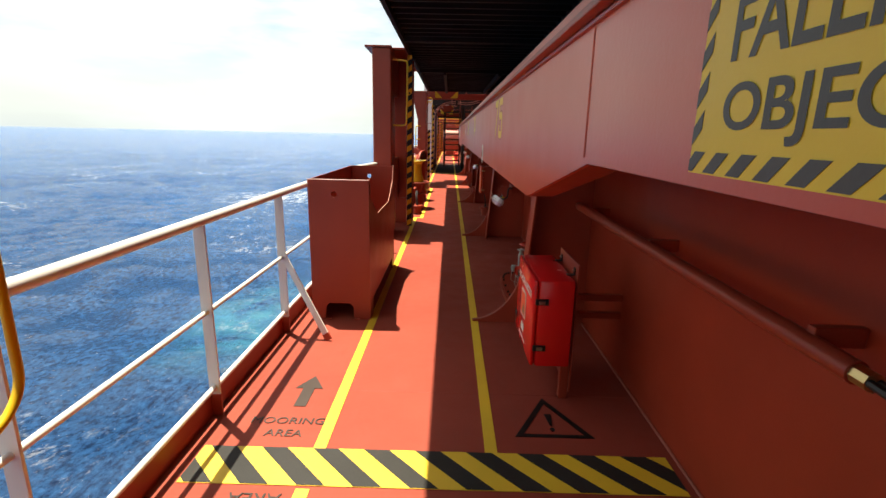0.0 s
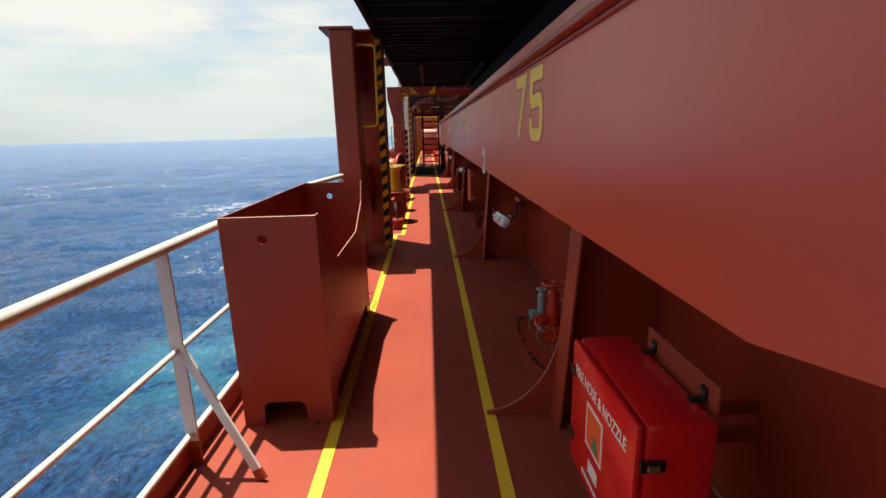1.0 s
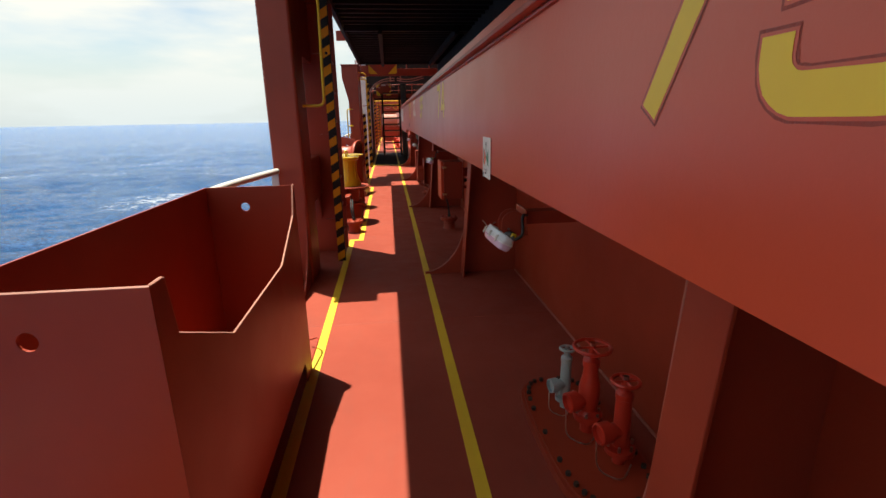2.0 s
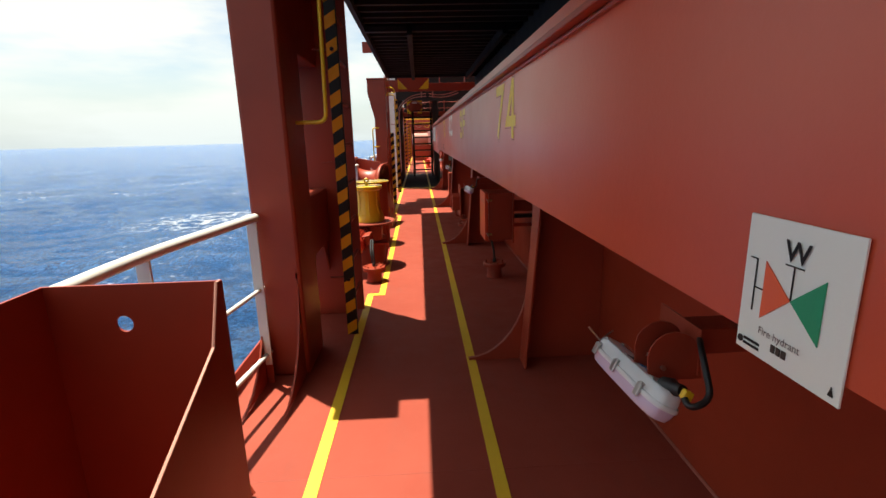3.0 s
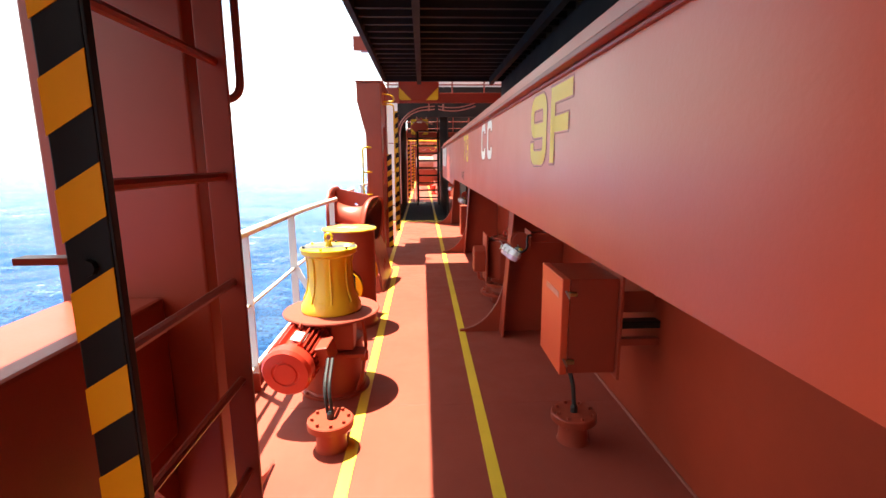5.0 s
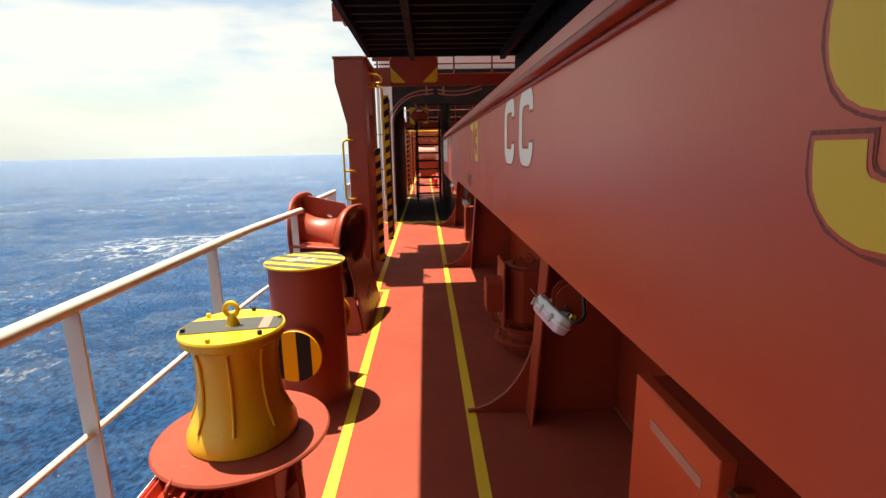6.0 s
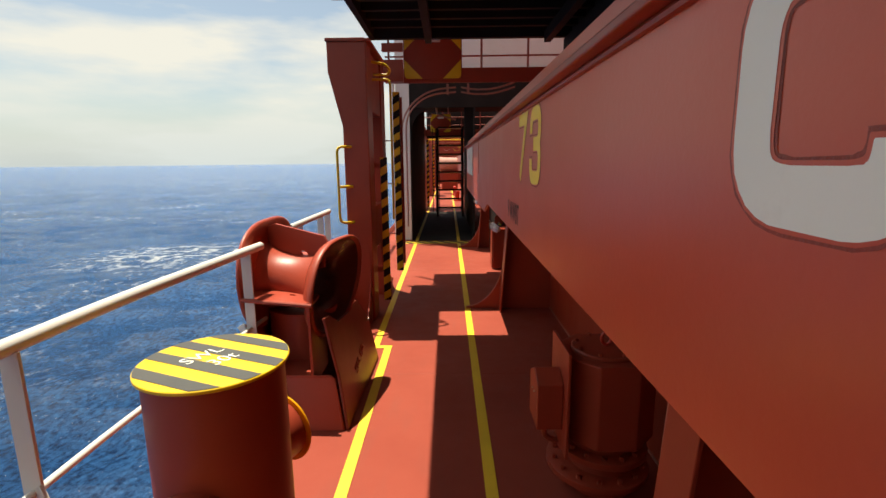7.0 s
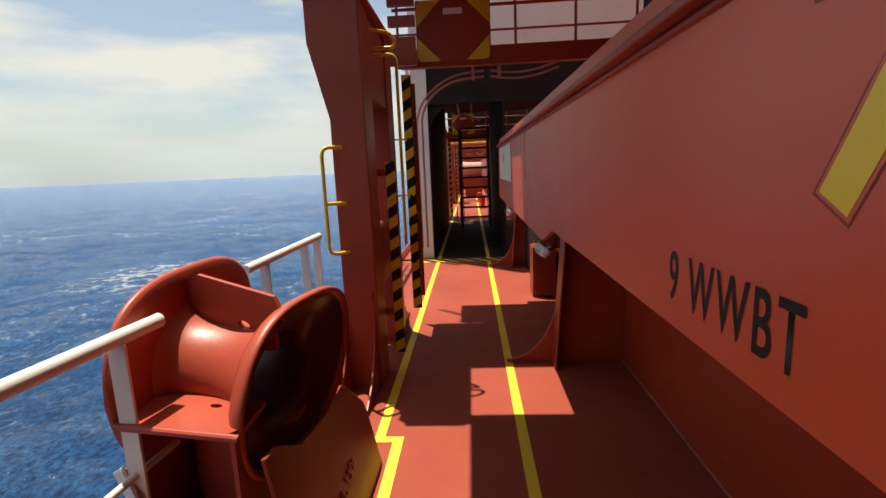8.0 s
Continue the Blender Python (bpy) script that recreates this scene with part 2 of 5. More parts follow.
def add_tube(bm, pts, r, seg=12, caps=True):
    """A round bar along a line of points."""
    pts = [Vector(p) for p in pts]
    rings = []
    up = None
    for i, p in enumerate(pts):
        d = ((pts[i + 1] - p) if i == 0 else (p - pts[i - 1]) if i == len(pts) - 1 else (pts[i + 1] - p).normalized() + (p - pts[i - 1]).normalized()).normalized()
        if up is None:
            up = d.orthogonal().normalized()
        up = (up - d * up.dot(d)).normalized()
        side = d.cross(up)
        rings.append([bm.verts.new(p + r * (math.cos(a) * up + math.sin(a) * side)) for a in (2 * math.pi * k / seg for k in range(seg))])
    for a, b in zip(rings, rings[1:]):
        for k in range(seg):
            bm.faces.new((a[k], a[(k + 1) % seg], b[(k + 1) % seg], b[k]))
    if caps:
        bm.faces.new(rings[0][::-1])
        bm.faces.new(rings[-1])
    return bm


def tube(pts, r, seg=12):
    return add_tube(bmesh.new(), pts, r, seg)


def bend(pts, radius, steps=5):
    """Rounds the corners of a line of points."""
    pts = [Vector(p) for p in pts]
    out = [pts[0]]
    for a, p, b in zip(pts, pts[1:], pts[2:]):
        d0, d1 = (a - p), (b - p)
        k = min(radius, d0.length * (0.95 if a is pts[0] else 0.49), d1.length * (0.95 if b is pts[-1] else 0.49))
        s, e = p + d0.normalized() * k, p + d1.normalized() * k
        for i in range(steps + 1):
            u = i / steps
            out.append((1 - u) ** 2 * s + 2 * u * (1 - u) * p + u * u * e)
    return out + [pts[-1]]


def add_lathe(bm, profile, seg=32, m=None):
    """Turned body: (radius, height) from below to above, round z."""
    rings = []
    for r, z in profile:
        if r < 1e-5:
            rings.append([bm.verts.new((0, 0, z))])
        else:
            rings.append([bm.verts.new((r * math.cos(2 * math.pi * k / seg), r * math.sin(2 * math.pi * k / seg), z)) for k in range(seg)])
    made = [v for ring in rings for v in ring]
    for a, b in zip(rings, rings[1:]):
        if len(a) == 1 and len(b) == 1:
            continue
        for k in range(seg):
            j = (k + 1) % seg
            if len(a) == 1:
                bm.faces.new((a[0], b[j], b[k]))
            elif len(b) == 1:
                bm.faces.new((a[k], a[j], b[0]))
            else:
                bm.faces.new((a[k], a[j], b[j], b[k]))
    if m is not None:
        bmesh.ops.transform(bm, matrix=m, verts=made)
    return bm


def lathe(profile, seg=32, m=None):
    return add_lathe(bmesh.new(), profile, seg, m)


def add_prism(bm, outline, depth, m=None):
    """A plate: outline in x, y, thickness along z from 0 to depth, laid by m."""
    low = [bm.verts.new((x, y, 0)) for x, y in outline]
    top = [bm.verts.new((x, y, depth)) for x, y in outline]
    bm.faces.new(low[::-1])
    bm.faces.new(top)
    for i in range(len(low)):
        j = (i + 1) % len(low)
        bm.faces.new((low[i], low[j], top[j], top[i]))
    if m is not None:
        bmesh.ops.transform(bm, matrix=m, verts=low + top)
    return bm


def prism(outline, depth, m=None):
    return add_prism(bmesh.new(), outline, depth, m)


# plates in the ship's planes: (y, z) outlines seen from the walkway, (x, z) outlines across it
ACROSS = Matrix(((1, 0, 0, 0), (0, 0, 1, 0), (0, 1, 0, 0), (0, 0, 0, 1)))   # x, z -> thickness along +y
ALONG = Matrix(((0, 0, 1, 0), (1, 0, 0, 0), (0, 1, 0, 0), (0, 0, 0, 1)))    # y, z -> thickness along +x
TO_Y = Matrix.Rotation(radians(-90), 4, "X")                                   # z -> y
TO_X = Matrix.Rotation(radians(90), 4, "Y")                                    # z -> x


def writing(name, text, size, m, mat, parent, wide=1.0, thick=0.0012, bold=0.0, label="", res=3, gap=1.0):
    """Flat lettering in the built-in font, turned into a mesh."""
    cu = bpy.data.curves.new(name, "FONT")
    cu.body, cu.size, cu.extrude, cu.offset = text, size, thick, bold
    cu.align_x, cu.align_y = "CENTER", "CENTER"
    cu.resolution_u, cu.space_character = res, gap
    tmp = new(name + "_curve", cu)
    me = bpy.data.meshes.new_from_object(tmp.evaluated_get(bpy.context.evaluated_depsgraph_get()))
    bpy.data.objects.remove(tmp)
    me.name = name
    me.transform(m @ Matrix.Diagonal((wide, 1, 1, 1)))
    me.materials.clear()
    me.materials.append(mat)
    ob = new(name, me)
    ob.parent = parent
    if label:
        tagged(ob, label)
    return ob


# lettering on the girder's face reads along -y, its face towards -x
ON_GIRDER = Matrix(((0, 0, -1, 0), (-1, 0, 0, 0), (0, 1, 0, 0), (0, 0, 0, 1)))

# ---- the sea ----
def build_sea():
    xs = [6.0 - 1.1 * i for i in range(70)]
    while xs[-1] > -4300:
        xs.append(xs[-1] * 1.045 - 0.6)
    ys = [0.0]
    while ys[-1] < 4300:
        ys.append(ys[-1] + max(1.1, (ys[-1] - 70) * 0.045))
    back = [-y for y in ys[1:] if y < 1500]
    ys = back[::-1] + ys
    xs = [1500, 500, 150, 40] + xs
    nx, ny = len(xs), len(ys)
    verts = []
    for y in ys:
        for x in xs:
            far = max(abs(x), abs(y))
            k = max(0.0, min(1.0, (420 - far) / 300))
            h = 0.0
            if k > 0:
                h = k * (0.75 * noise.noise((x * 0.045, y * 0.06, 0.3)) + 0.42 * noise.noise((x * 0.13, y * 0.17, 4.1)) + 0.2 * noise.noise((x * 0.36, y * 0.42, 7.7)))
            verts.append((x, y, h))
    faces = [(j * nx + i, j * nx + i + 1, (j + 1) * nx + i + 1, (j + 1) * nx + i) for j in range(ny - 1) for i in range(nx - 1)]
    me = bpy.data.meshes.new("water")
    me.from_pydata(verts, [], faces)
    for p in me.polygons:
        p.use_smooth = True
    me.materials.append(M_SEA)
    ob = new("water", me)
    ob.location = (0, 0, -12)
    tagged(ob, "deep blue open sea with small breaking crests", "sea", kind="structure")
    return ob


sea = build_sea()

# ---- deck, kerb, hull ----
Y0, Y1 = -7.0, 46.0
EDGE, WALL, WEB = -0.90, 1.55, 0.71
deck = tagged(part("floor", box((EDGE, Y0, -0.03), (WALL + 0.3, Y1, 0.0)), M_DECK), "red painted steel side deck with scuffs and weld seams", "deck", kind="structure")
tagged(part("hull", box((EDGE - 0.012, Y0, -13.5), (EDGE, Y1, -0.002)), M_BLACK), "dark hull side plating below the deck edge", "hull", kind="structure")
kerb = tagged(part("kerb", box((EDGE, Y0, 0.001), (EDGE + 0.014, Y1, 0.13), 0.004), M_RED), "low red steel fishplate along the deck edge", "kerb", kind="structure")
M_BEADPALE = painted("pale_weld_bead", (0.34, 0.10, 0.07), 0.5, 0.3)
for ys in (3.42, 6.95, 10.55, 14.05, 17.6, 21.1):
    part("weld_seam", tube([(EDGE + 0.016, ys, -0.003), (WALL - 0.012, ys, -0.003)], 0.0048, 8), M_DECK, deck, smooth=True)

part("weld_bead", tube([(WALL - 0.004, Y0, 0.004), (WALL - 0.004, 19.9, 0.004)], 0.008, 8), M_BEADPALE, deck, "pale weld bead at the foot of the coaming")

LX, RX, LW = -0.255, 0.605, 0.062


line_right = tagged(part("walkway_line", box((RX, 2.86, 0.001), (RX + LW, 44, 0.0035)), M_LINE), "yellow painted walkway line on the red deck", "line", kind="structure")
JOG = 0.115
line_left = tagged(part("walkway_line", prism([(LX, 2.86), (LX + LW, 2.86), (LX + LW, 9.60), (LX + LW + JOG, 9.60), (LX + LW + JOG, 14.62), (LX + LW, 14.62), (LX + LW, 44), (LX, 44),
                                             (LX, 14.56), (LX + JOG, 14.56), (LX + JOG, 9.66), (LX, 9.66)], 0.0025, pose(0, 0, 0.001)), M_LINE),
                   "yellow painted walkway line stepping round the mooring gear", "line", kind="structure")
line_back = tagged(part("walkway_line", box((LX, Y0, 0.001), (LX + LW, 2.58, 0.0035)), M_LINE), "short yellow walkway line before the hazard band", "line", kind="structure")


def clip_poly(poly, axis, limit, keep_less):
    out = []
    for a, b in zip(poly, poly[1:] + poly[:1]):
        ia, ib = (a[axis] <= limit) == keep_less, (b[axis] <= limit) == keep_less
        if ia:
            out.append(a)
        if ia != ib:
            u = (limit - a[axis]) / (b[axis] - a[axis])
            out.append(tuple(a[k] + u * (b[k] - a[k]) for k in (0, 1)))
    return out


def stripes(x0, x1, y0, y1, pitch, slant, phase=0.0):
    """Slanted stripes cut to a rectangle, as outlines."""
    out = []
    k = -int(abs(slant) / pitch) - 3
    while x0 + k * pitch < x1 + abs(slant) + pitch:
        a = x0 + k * pitch + phase
        p = [(a, y0), (a + pitch / 2, y0), (a + pitch / 2 + slant, y1), (a + slant, y1)]
        p = clip_poly(p, 0, x0, False)
        if len(p) > 2:
            p = clip_poly(p, 0, x1, True)
        if len(p) > 2:
            out.append(p)
        k += 1
    return out


band = tagged(part("hazard_band", box((-0.80, 2.60, 0.0012), (1.50, 2.86, 0.004)), M_LINE), "yellow and black hazard band painted across the deck", "band", kind="structure")
for s in stripes(-0.80, 1.50, 2.602, 2.858, 0.255, -0.25, 0.03):
    part("stripe", prism(s, 0.0015, pose(0, 0, 0.0042)), M_LINEBLACK, band)
band2 = tagged(part("hazard_band", box((-0.60, 19.95, 0.0012), (1.50, 20.2, 0.004)), M_LINE), "worn hazard band across the deck before the dark passage", "band", kind="structure")
for s in stripes(-0.60, 1.50, 19.952, 20.198, 0.255, -0.25):
    part("stripe", prism(s, 0.0015, pose(0, 0, 0.0042)), M_LINEBLACK, band2)

mark = thing("deck_marking", (0, 0, 0), "worn dark stencilled letters and arrow on the deck", "marking", kind="structure")
writing("lettering", "MOORING", 0.082, pose(-0.455, 3.085, 0.003, 0, 0, 0), M_STENCIL, mark, 1.04)
writing("lettering", "AREA", 0.082, pose(-0.445, 2.975, 0.003), M_STENCIL, mark, 1.0)
writing("lettering", "AREA", 0.09, pose(-0.42, 2.52, 0.003, 0, 0, 180), M_STENCIL, mark, 1.05)
part("arrow", prism([(-0.475, 3.23), (-0.405, 3.23), (-0.405, 3.43), (-0.355, 3.43), (-0.44, 3.58), (-0.525, 3.43), (-0.475, 3.43)], 0.0015, pose(0, 0, 0.002)), M_STENCIL, mark)
warn = thing("warning_marking", (0, 0, 0), "black warning triangle painted on the deck", "marking", kind="structure")


def ring_plate(outer, inner, depth, m):
    bm = bmesh.new()
    n = len(outer)
    rows = [[bm.verts.new((x, y, z)) for x, y in o] for o, z in ((outer, 0), (inner, 0), (inner, depth), (outer, depth))]
    for a, b in ((0, 1), (1, 2), (2, 3), (3, 0)):
        for i in range(n):
            j = (i + 1) % n
            bm.faces.new((rows[a][i], rows[a][j], rows[b][j], rows[b][i]))
    bmesh.ops.transform(bm, matrix=m, verts=bm.verts[:])
    return bm


part("triangle", ring_plate([(0.775, 3.0), (1.195, 3.0), (0.985, 3.385)], [(0.825, 3.027), (1.145, 3.027), (0.985, 3.32)], 0.002, pose(0, 0, 0.001)), M_BLACK, warn)
part("exclamation_stroke", prism([(0.965, 3.215), (1.005, 3.215), (0.992, 3.105), (0.978, 3.105)], 0.002, pose(0, 0, 0.001)), M_BLACK, warn)
part("exclamation_dot", prism([(0.985 + 0.014 * math.cos(a * 0.785), 3.07 + 0.017 * math.sin(a * 0.785)) for a in range(8)], 0.002, pose(0, 0, 0.001)), M_BLACK, warn)

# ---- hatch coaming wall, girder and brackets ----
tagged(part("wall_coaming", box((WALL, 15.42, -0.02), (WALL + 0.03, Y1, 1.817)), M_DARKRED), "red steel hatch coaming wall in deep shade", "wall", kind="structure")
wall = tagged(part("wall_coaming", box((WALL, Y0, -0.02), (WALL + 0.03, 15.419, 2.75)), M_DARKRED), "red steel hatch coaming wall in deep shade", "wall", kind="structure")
GB, GT = 1.31, 1.80
girder_outline = [(Y0, 1.487), (1.90, 1.487), (2.71, GB), (14.02, GB), (14.30, 1.225), (17.7, 1.225), (17.7, GT), (Y0, GT)]
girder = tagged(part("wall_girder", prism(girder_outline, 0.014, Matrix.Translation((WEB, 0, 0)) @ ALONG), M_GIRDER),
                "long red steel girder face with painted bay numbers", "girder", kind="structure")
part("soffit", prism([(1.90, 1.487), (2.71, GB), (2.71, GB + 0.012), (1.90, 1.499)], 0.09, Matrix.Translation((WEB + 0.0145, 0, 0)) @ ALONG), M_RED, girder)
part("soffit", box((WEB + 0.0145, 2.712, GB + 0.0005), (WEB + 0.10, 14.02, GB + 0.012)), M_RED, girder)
# flange widened inboard, out of sight, to keep sun off the floor behind
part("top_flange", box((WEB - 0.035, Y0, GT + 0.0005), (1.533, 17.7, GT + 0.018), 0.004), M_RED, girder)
part("flange_bead", tube([(WEB - 0.002, Y0, GT - 0.006), (WEB - 0.002, 17.7, GT - 0.006)], 0.008, 8), M_RED, girder)
part("upper_plate", box((WEB + 0.012, Y0, GT + 0.0185), (WEB + 0.024, 17.7, GT + 0.085), 0.002), M_GIRDER, girder)
for ys in (1.93, 15.0):
    part("weld_seam", tube([(WEB + 0.0005, ys, 1.50), (WEB + 0.0005, ys, GT - 0.015)], 0.0035, 8), M_GIRDER, girder, smooth=True)
part("end_plate", box((WEB + 0.0145, 17.69, 1.225), (WALL - 0.001, 17.7, GT)), M_RED, girder)
# near-black sheet added against the coaming, painting the gap's shade
part("dark_gap_sheet", box((1.535, Y0, GT - 0.1), (1.549, 15.40, 2.74)), M_CEIL_AND_SHADE, girder, "black sheet standing in for the shaded gap above the girder")


def build_bracket():
    b = thing("bracket", (0, 0, 0), "red steel bracket with a curved toe under the girder", "bracket", "brackets under the girder", "structure")
    curve = [(1.04 - 0.42 * (1 - math.cos(a)) , 0.62 - 0.60 * math.sin(a)) for a in (math.pi / 2 * k / 10 for k in range(11))]
    plate = [(WALL - 0.002, 0.002), (WALL - 0.002, 1.60), (1.10, 1.60), (1.075, 1.20)] + curve + [(0.62, 0.002)]
    part("web", prism(plate, 0.012, ACROSS), M_RED, b)
    part("face_bar", box((-0.007, -0.12, 0.0), (0.007, 0.05, 1.42), 0.003, Matrix.Translation((0.985, -0.05, 0.002)) @ Matrix.Rotation(radians(4.3), 4, "Y")), M_RED, b)
    edge = [(x - 0.004, 0.006, z + 0.004) for x, z in [(1.075, 1.20)] + curve]
    part("bare_edge", tube(edge, 0.005, 6), M_TOE, b, "worn pale edge of the bracket toe")
    return b


M_TOE = painted("scuffed_toe_paint", (0.38, 0.13, 0.095), 0.45, 0.25)
M_EDGE = painted("worn_edge", (0.46, 0.22, 0.17), 0.45, 0.25)
first = build_bracket()
first.location = (0, 4.58, 0)
for ys in (8.08, 11.86, 15.7, 0.9, 19.5):
    copy_thing(first, Matrix.Translation((0, ys, 0)))

# numbers on the girder
FACE = WEB - 0.0016


M_BEAD = painted("weld_bead_paint", (0.25, 0.036, 0.020), 0.5, 0.3, bump=0.5, grain=140)


def girder_text(text, y, z, height, width, mat, label, weight=0.010, gap=1.0):
    holder = thing("tank_mark", (WEB - 0.0012, y, z), label, "lettering", "painted marks on the girder", "structure")
    ob = writing("lettering", text, 1.0, Matrix.Identity(4), mat, holder, 1.0, 0.0, weight, res=8, gap=gap)
    xs = [v.co.x for v in ob.data.vertices]
    zs = [v.co.y for v in ob.data.vertices]
    sx, sz = width / (max(xs) - min(xs)), height / (max(zs) - min(zs))
    cx, cz = (max(xs) + min(xs)) / 2, (max(zs) + min(zs)) / 2
    ob.data.transform(ON_GIRDER @ Matrix.Diagonal((sx, sz, 1, 1)) @ Matrix.Translation((-cx, -cz, 0)))
    return holder


def ribbon(path, half, m, rough=0.0):
    """A flat band along a line of points in a plane, its edges uneven by rough."""
    bm = bmesh.new()
    rnd = random.Random(int(half * 1e5) + len(path))
    pts = [Vector((path[0][0], path[0][1]))]
    for p in path[1:]:
        a, b = pts[-1].copy(), Vector((p[0], p[1]))
        run = (b - a).length
        steps = max(1, int(run / 0.018)) if rough else 1
        pts += [a.lerp(b, k / steps) for k in range(1, steps) if 3 * half < run * k / steps < run - 3 * half] + [b]
    pairs = []
    for i, p in enumerate(pts):
        a, b = pts[max(0, i - 1)], pts[min(len(pts) - 1, i + 1)]
        d = (b - a).normalized()
        wide = half
        if 0 < i < len(pts) - 1:
            d = ((p - a).normalized() + (b - p).normalized()).normalized()
            wide = half / max(0.4, d.dot((b - p).normalized()))
        nrm = Vector((-d.y, d.x))
        pairs.append((bm.verts.new((*(p + nrm * (wide + rnd.uniform(-rough, rough))), 0)), bm.verts.new((*(p - nrm * (wide + rnd.uniform(-rough, rough))), 0))))
    for (a, b), (c, d) in zip(pairs, pairs[1:]):
        bm.faces.new((a, b, d, c))
    bmesh.ops.transform(bm, matrix=m, verts=bm.verts[:])
    return bm


# painted stroke, the bare strip round it, and the weld bead outside: name, overrun, added half width, depth, roughness
LAYERS = (("stroke", 0.016, 0.0, 0.0, 0.0006), ("border", 0.020, 0.0040, 0.0005, 0.0006), ("weld_outline", 0.024, 0.0072, 0.0010, 0.0012))


# centre lines of the stroked figures, in a box one wide and one high
STROKES = {
    "7": [([(0, 1), (1, 1), (0.22, 0)], 0.0)],
    "4": [([(1.0, 0.27), (0, 0.27), (0.66, 1)], 0.0), ([(0.72, 1.02), (0.72, 0)], 0.0)],
    "5": [([(1, 1), (0.06, 1), (0.02, 0.62)], 0.0), ([(0.12, 0.56), (1, 0.60), (1, 0), (0, 0), (0, 0.22)], 0.045)],
    "3": [([(0, 0.78), (0, 1), (1, 1), (1, 0.53), (0.42, 0.53)], 0.046), ([(0.42, 0.53), (1, 0.53), (1, 0), (0, 0), (0, 0.22)], 0.046)],
    "9": [([(0, 0.20), (0, 0), (1, 0), (1, 1), (0, 1), (0, 0.50), (0.78, 0.50)], 0.048)],
    "F": [([(1, 1), (0, 1), (0, 0)], 0.0), ([(0.1, 0.53), (0.82, 0.53)], 0.0)],
}


def girder_figures(text, y, z, height, width, label, gap=0.062, half=0.0215):
    """Two hand-painted figures, each stroke laid inside its own weld bead."""
    holder = thing("bay_number", (FACE, y, z), label, "lettering", "painted marks on the girder", "structure")
    w = (width - gap) / 2
    for k, ch in enumerate(text):
        x0 = -width / 2 + k * (w + gap) + half
        for j, (line, radius) in enumerate(STROKES[ch]):
            pts = [Vector((x0 + px * (w - 2 * half), (pz - 0.5) * (height - 2 * half), 0)) for px, pz in line]
            e0, e1 = (pts[0] - pts[1]).normalized(), (pts[-1] - pts[-2]).normalized()
            for name, over, add, back, rough in LAYERS:
                mat = {"stroke": M_NUMBER, "border": M_GIRDER, "weld_outline": M_BEAD}[name]
                run = [pts[0] + e0 * over] + pts[1:-1] + [pts[-1] + e1 * over]
                run = bend(run, radius, 7) if radius else run
                part(name, ribbon(run, half + add, Matrix.Translation((back + 0.0002 * j, 0, 0)) @ ON_GIRDER, rough), mat, holder, "dark weld bead round the painted mark" if mat is M_BEAD else "")
    return holder


girder_figures("75", 4.03, 1.65, 0.245, 0.47, "yellow painted bay number on the red girder")
girder_figures("74", 7.19, 1.652, 0.245, 0.49, "yellow painted bay number on the red girder")
girder_figures("9F", 9.295, 1.652, 0.24, 0.51, "yellow painted mark on the red girder", 0.05, 0.024)
girder_figures("73", 12.29, 1.66, 0.245, 0.445, "yellow painted bay number on the red girder")


def letter_c(y, z, h, w, half):
    holder = thing("painted_letter", (FACE, y, z), "large white block letter painted inside a weld bead", "lettering", "painted marks on the girder", "structure")
    line = [(w / 2, h * 0.26, 0), (w / 2, h / 2, 0), (-w / 2, h / 2, 0), (-w / 2, -h / 2, 0), (w / 2, -h / 2, 0), (w / 2, -h * 0.26, 0)]
    for name, over, add, back, rough in LAYERS:
        mat = {"stroke": M_NUMWHITE, "border": M_GIRDER, "weld_outline": M_BEAD}[name]
        run = bend([(w / 2, h * 0.26 - over + 0.016, 0)] + line[1:-1] + [(w / 2, -h * 0.26 + over - 0.016, 0)], 0.055, 7)
        part(name, ribbon(run, half + add, Matrix.Translation((back, 0, 0)) @ ON_GIRDER, rough), mat, holder, "dark weld bead round the letter" if mat is M_BEAD else "")
    return holder


letter_c(10.985, 1.675, 0.185, 0.155, 0.026)
letter_c(10.69, 1.675, 0.185, 0.155, 0.026)
girder_text("9 WWBT", 12.655, 1.397, 0.086, 0.335, M_BLACK, "black stencilled tank mark on the red girder", weight=0.010, gap=1.2)

# ---- container underside overhead ----
def build_ceiling():
    bm = bmesh.new()
    x0, x1, y0, y1 = -0.30, 1.6, Y0, 15.42
    add_box(bm, (x0, y0, 2.93), (x1, y1, 3.0))
    add_box(bm, (x0, y0, 2.752), (x0 + 0.05, y1, 2.9295))
    y = y0 + 0.1
    while y < y1 - 0.1:
        add_box(bm, (x0 + 0.051, y, 2.80), (x1, y + 0.05, 2.9295))
        y += 0.245
    add_box(bm, (x0 + 0.051, y1 - 0.06, 2.752), (x1, y1, 2.9295))
    for x in (0.23, 1.34):
        add_box(bm, (x, 10.9, 2.70), (x + 0.06, y1 - 0.07, 2.7995))
    for y in (3.9, 7.6, 10.9):
        add_box(bm, (x0 + 0.051, y, 2.74), (x1, y + 0.09, 2.7995))
    return tagged(part("ceiling", bm, M_CEIL_AND_SHADE), "black ribbed container underside over the walkway", "ceiling", kind="structure")


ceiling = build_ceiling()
tagged(part("container_wall", box((-0.29, Y0, 3.001), (1.6, 15.41, 5.4)), M_CEIL_AND_SHADE), "dark stacked container above the side deck", "container", kind="structure")


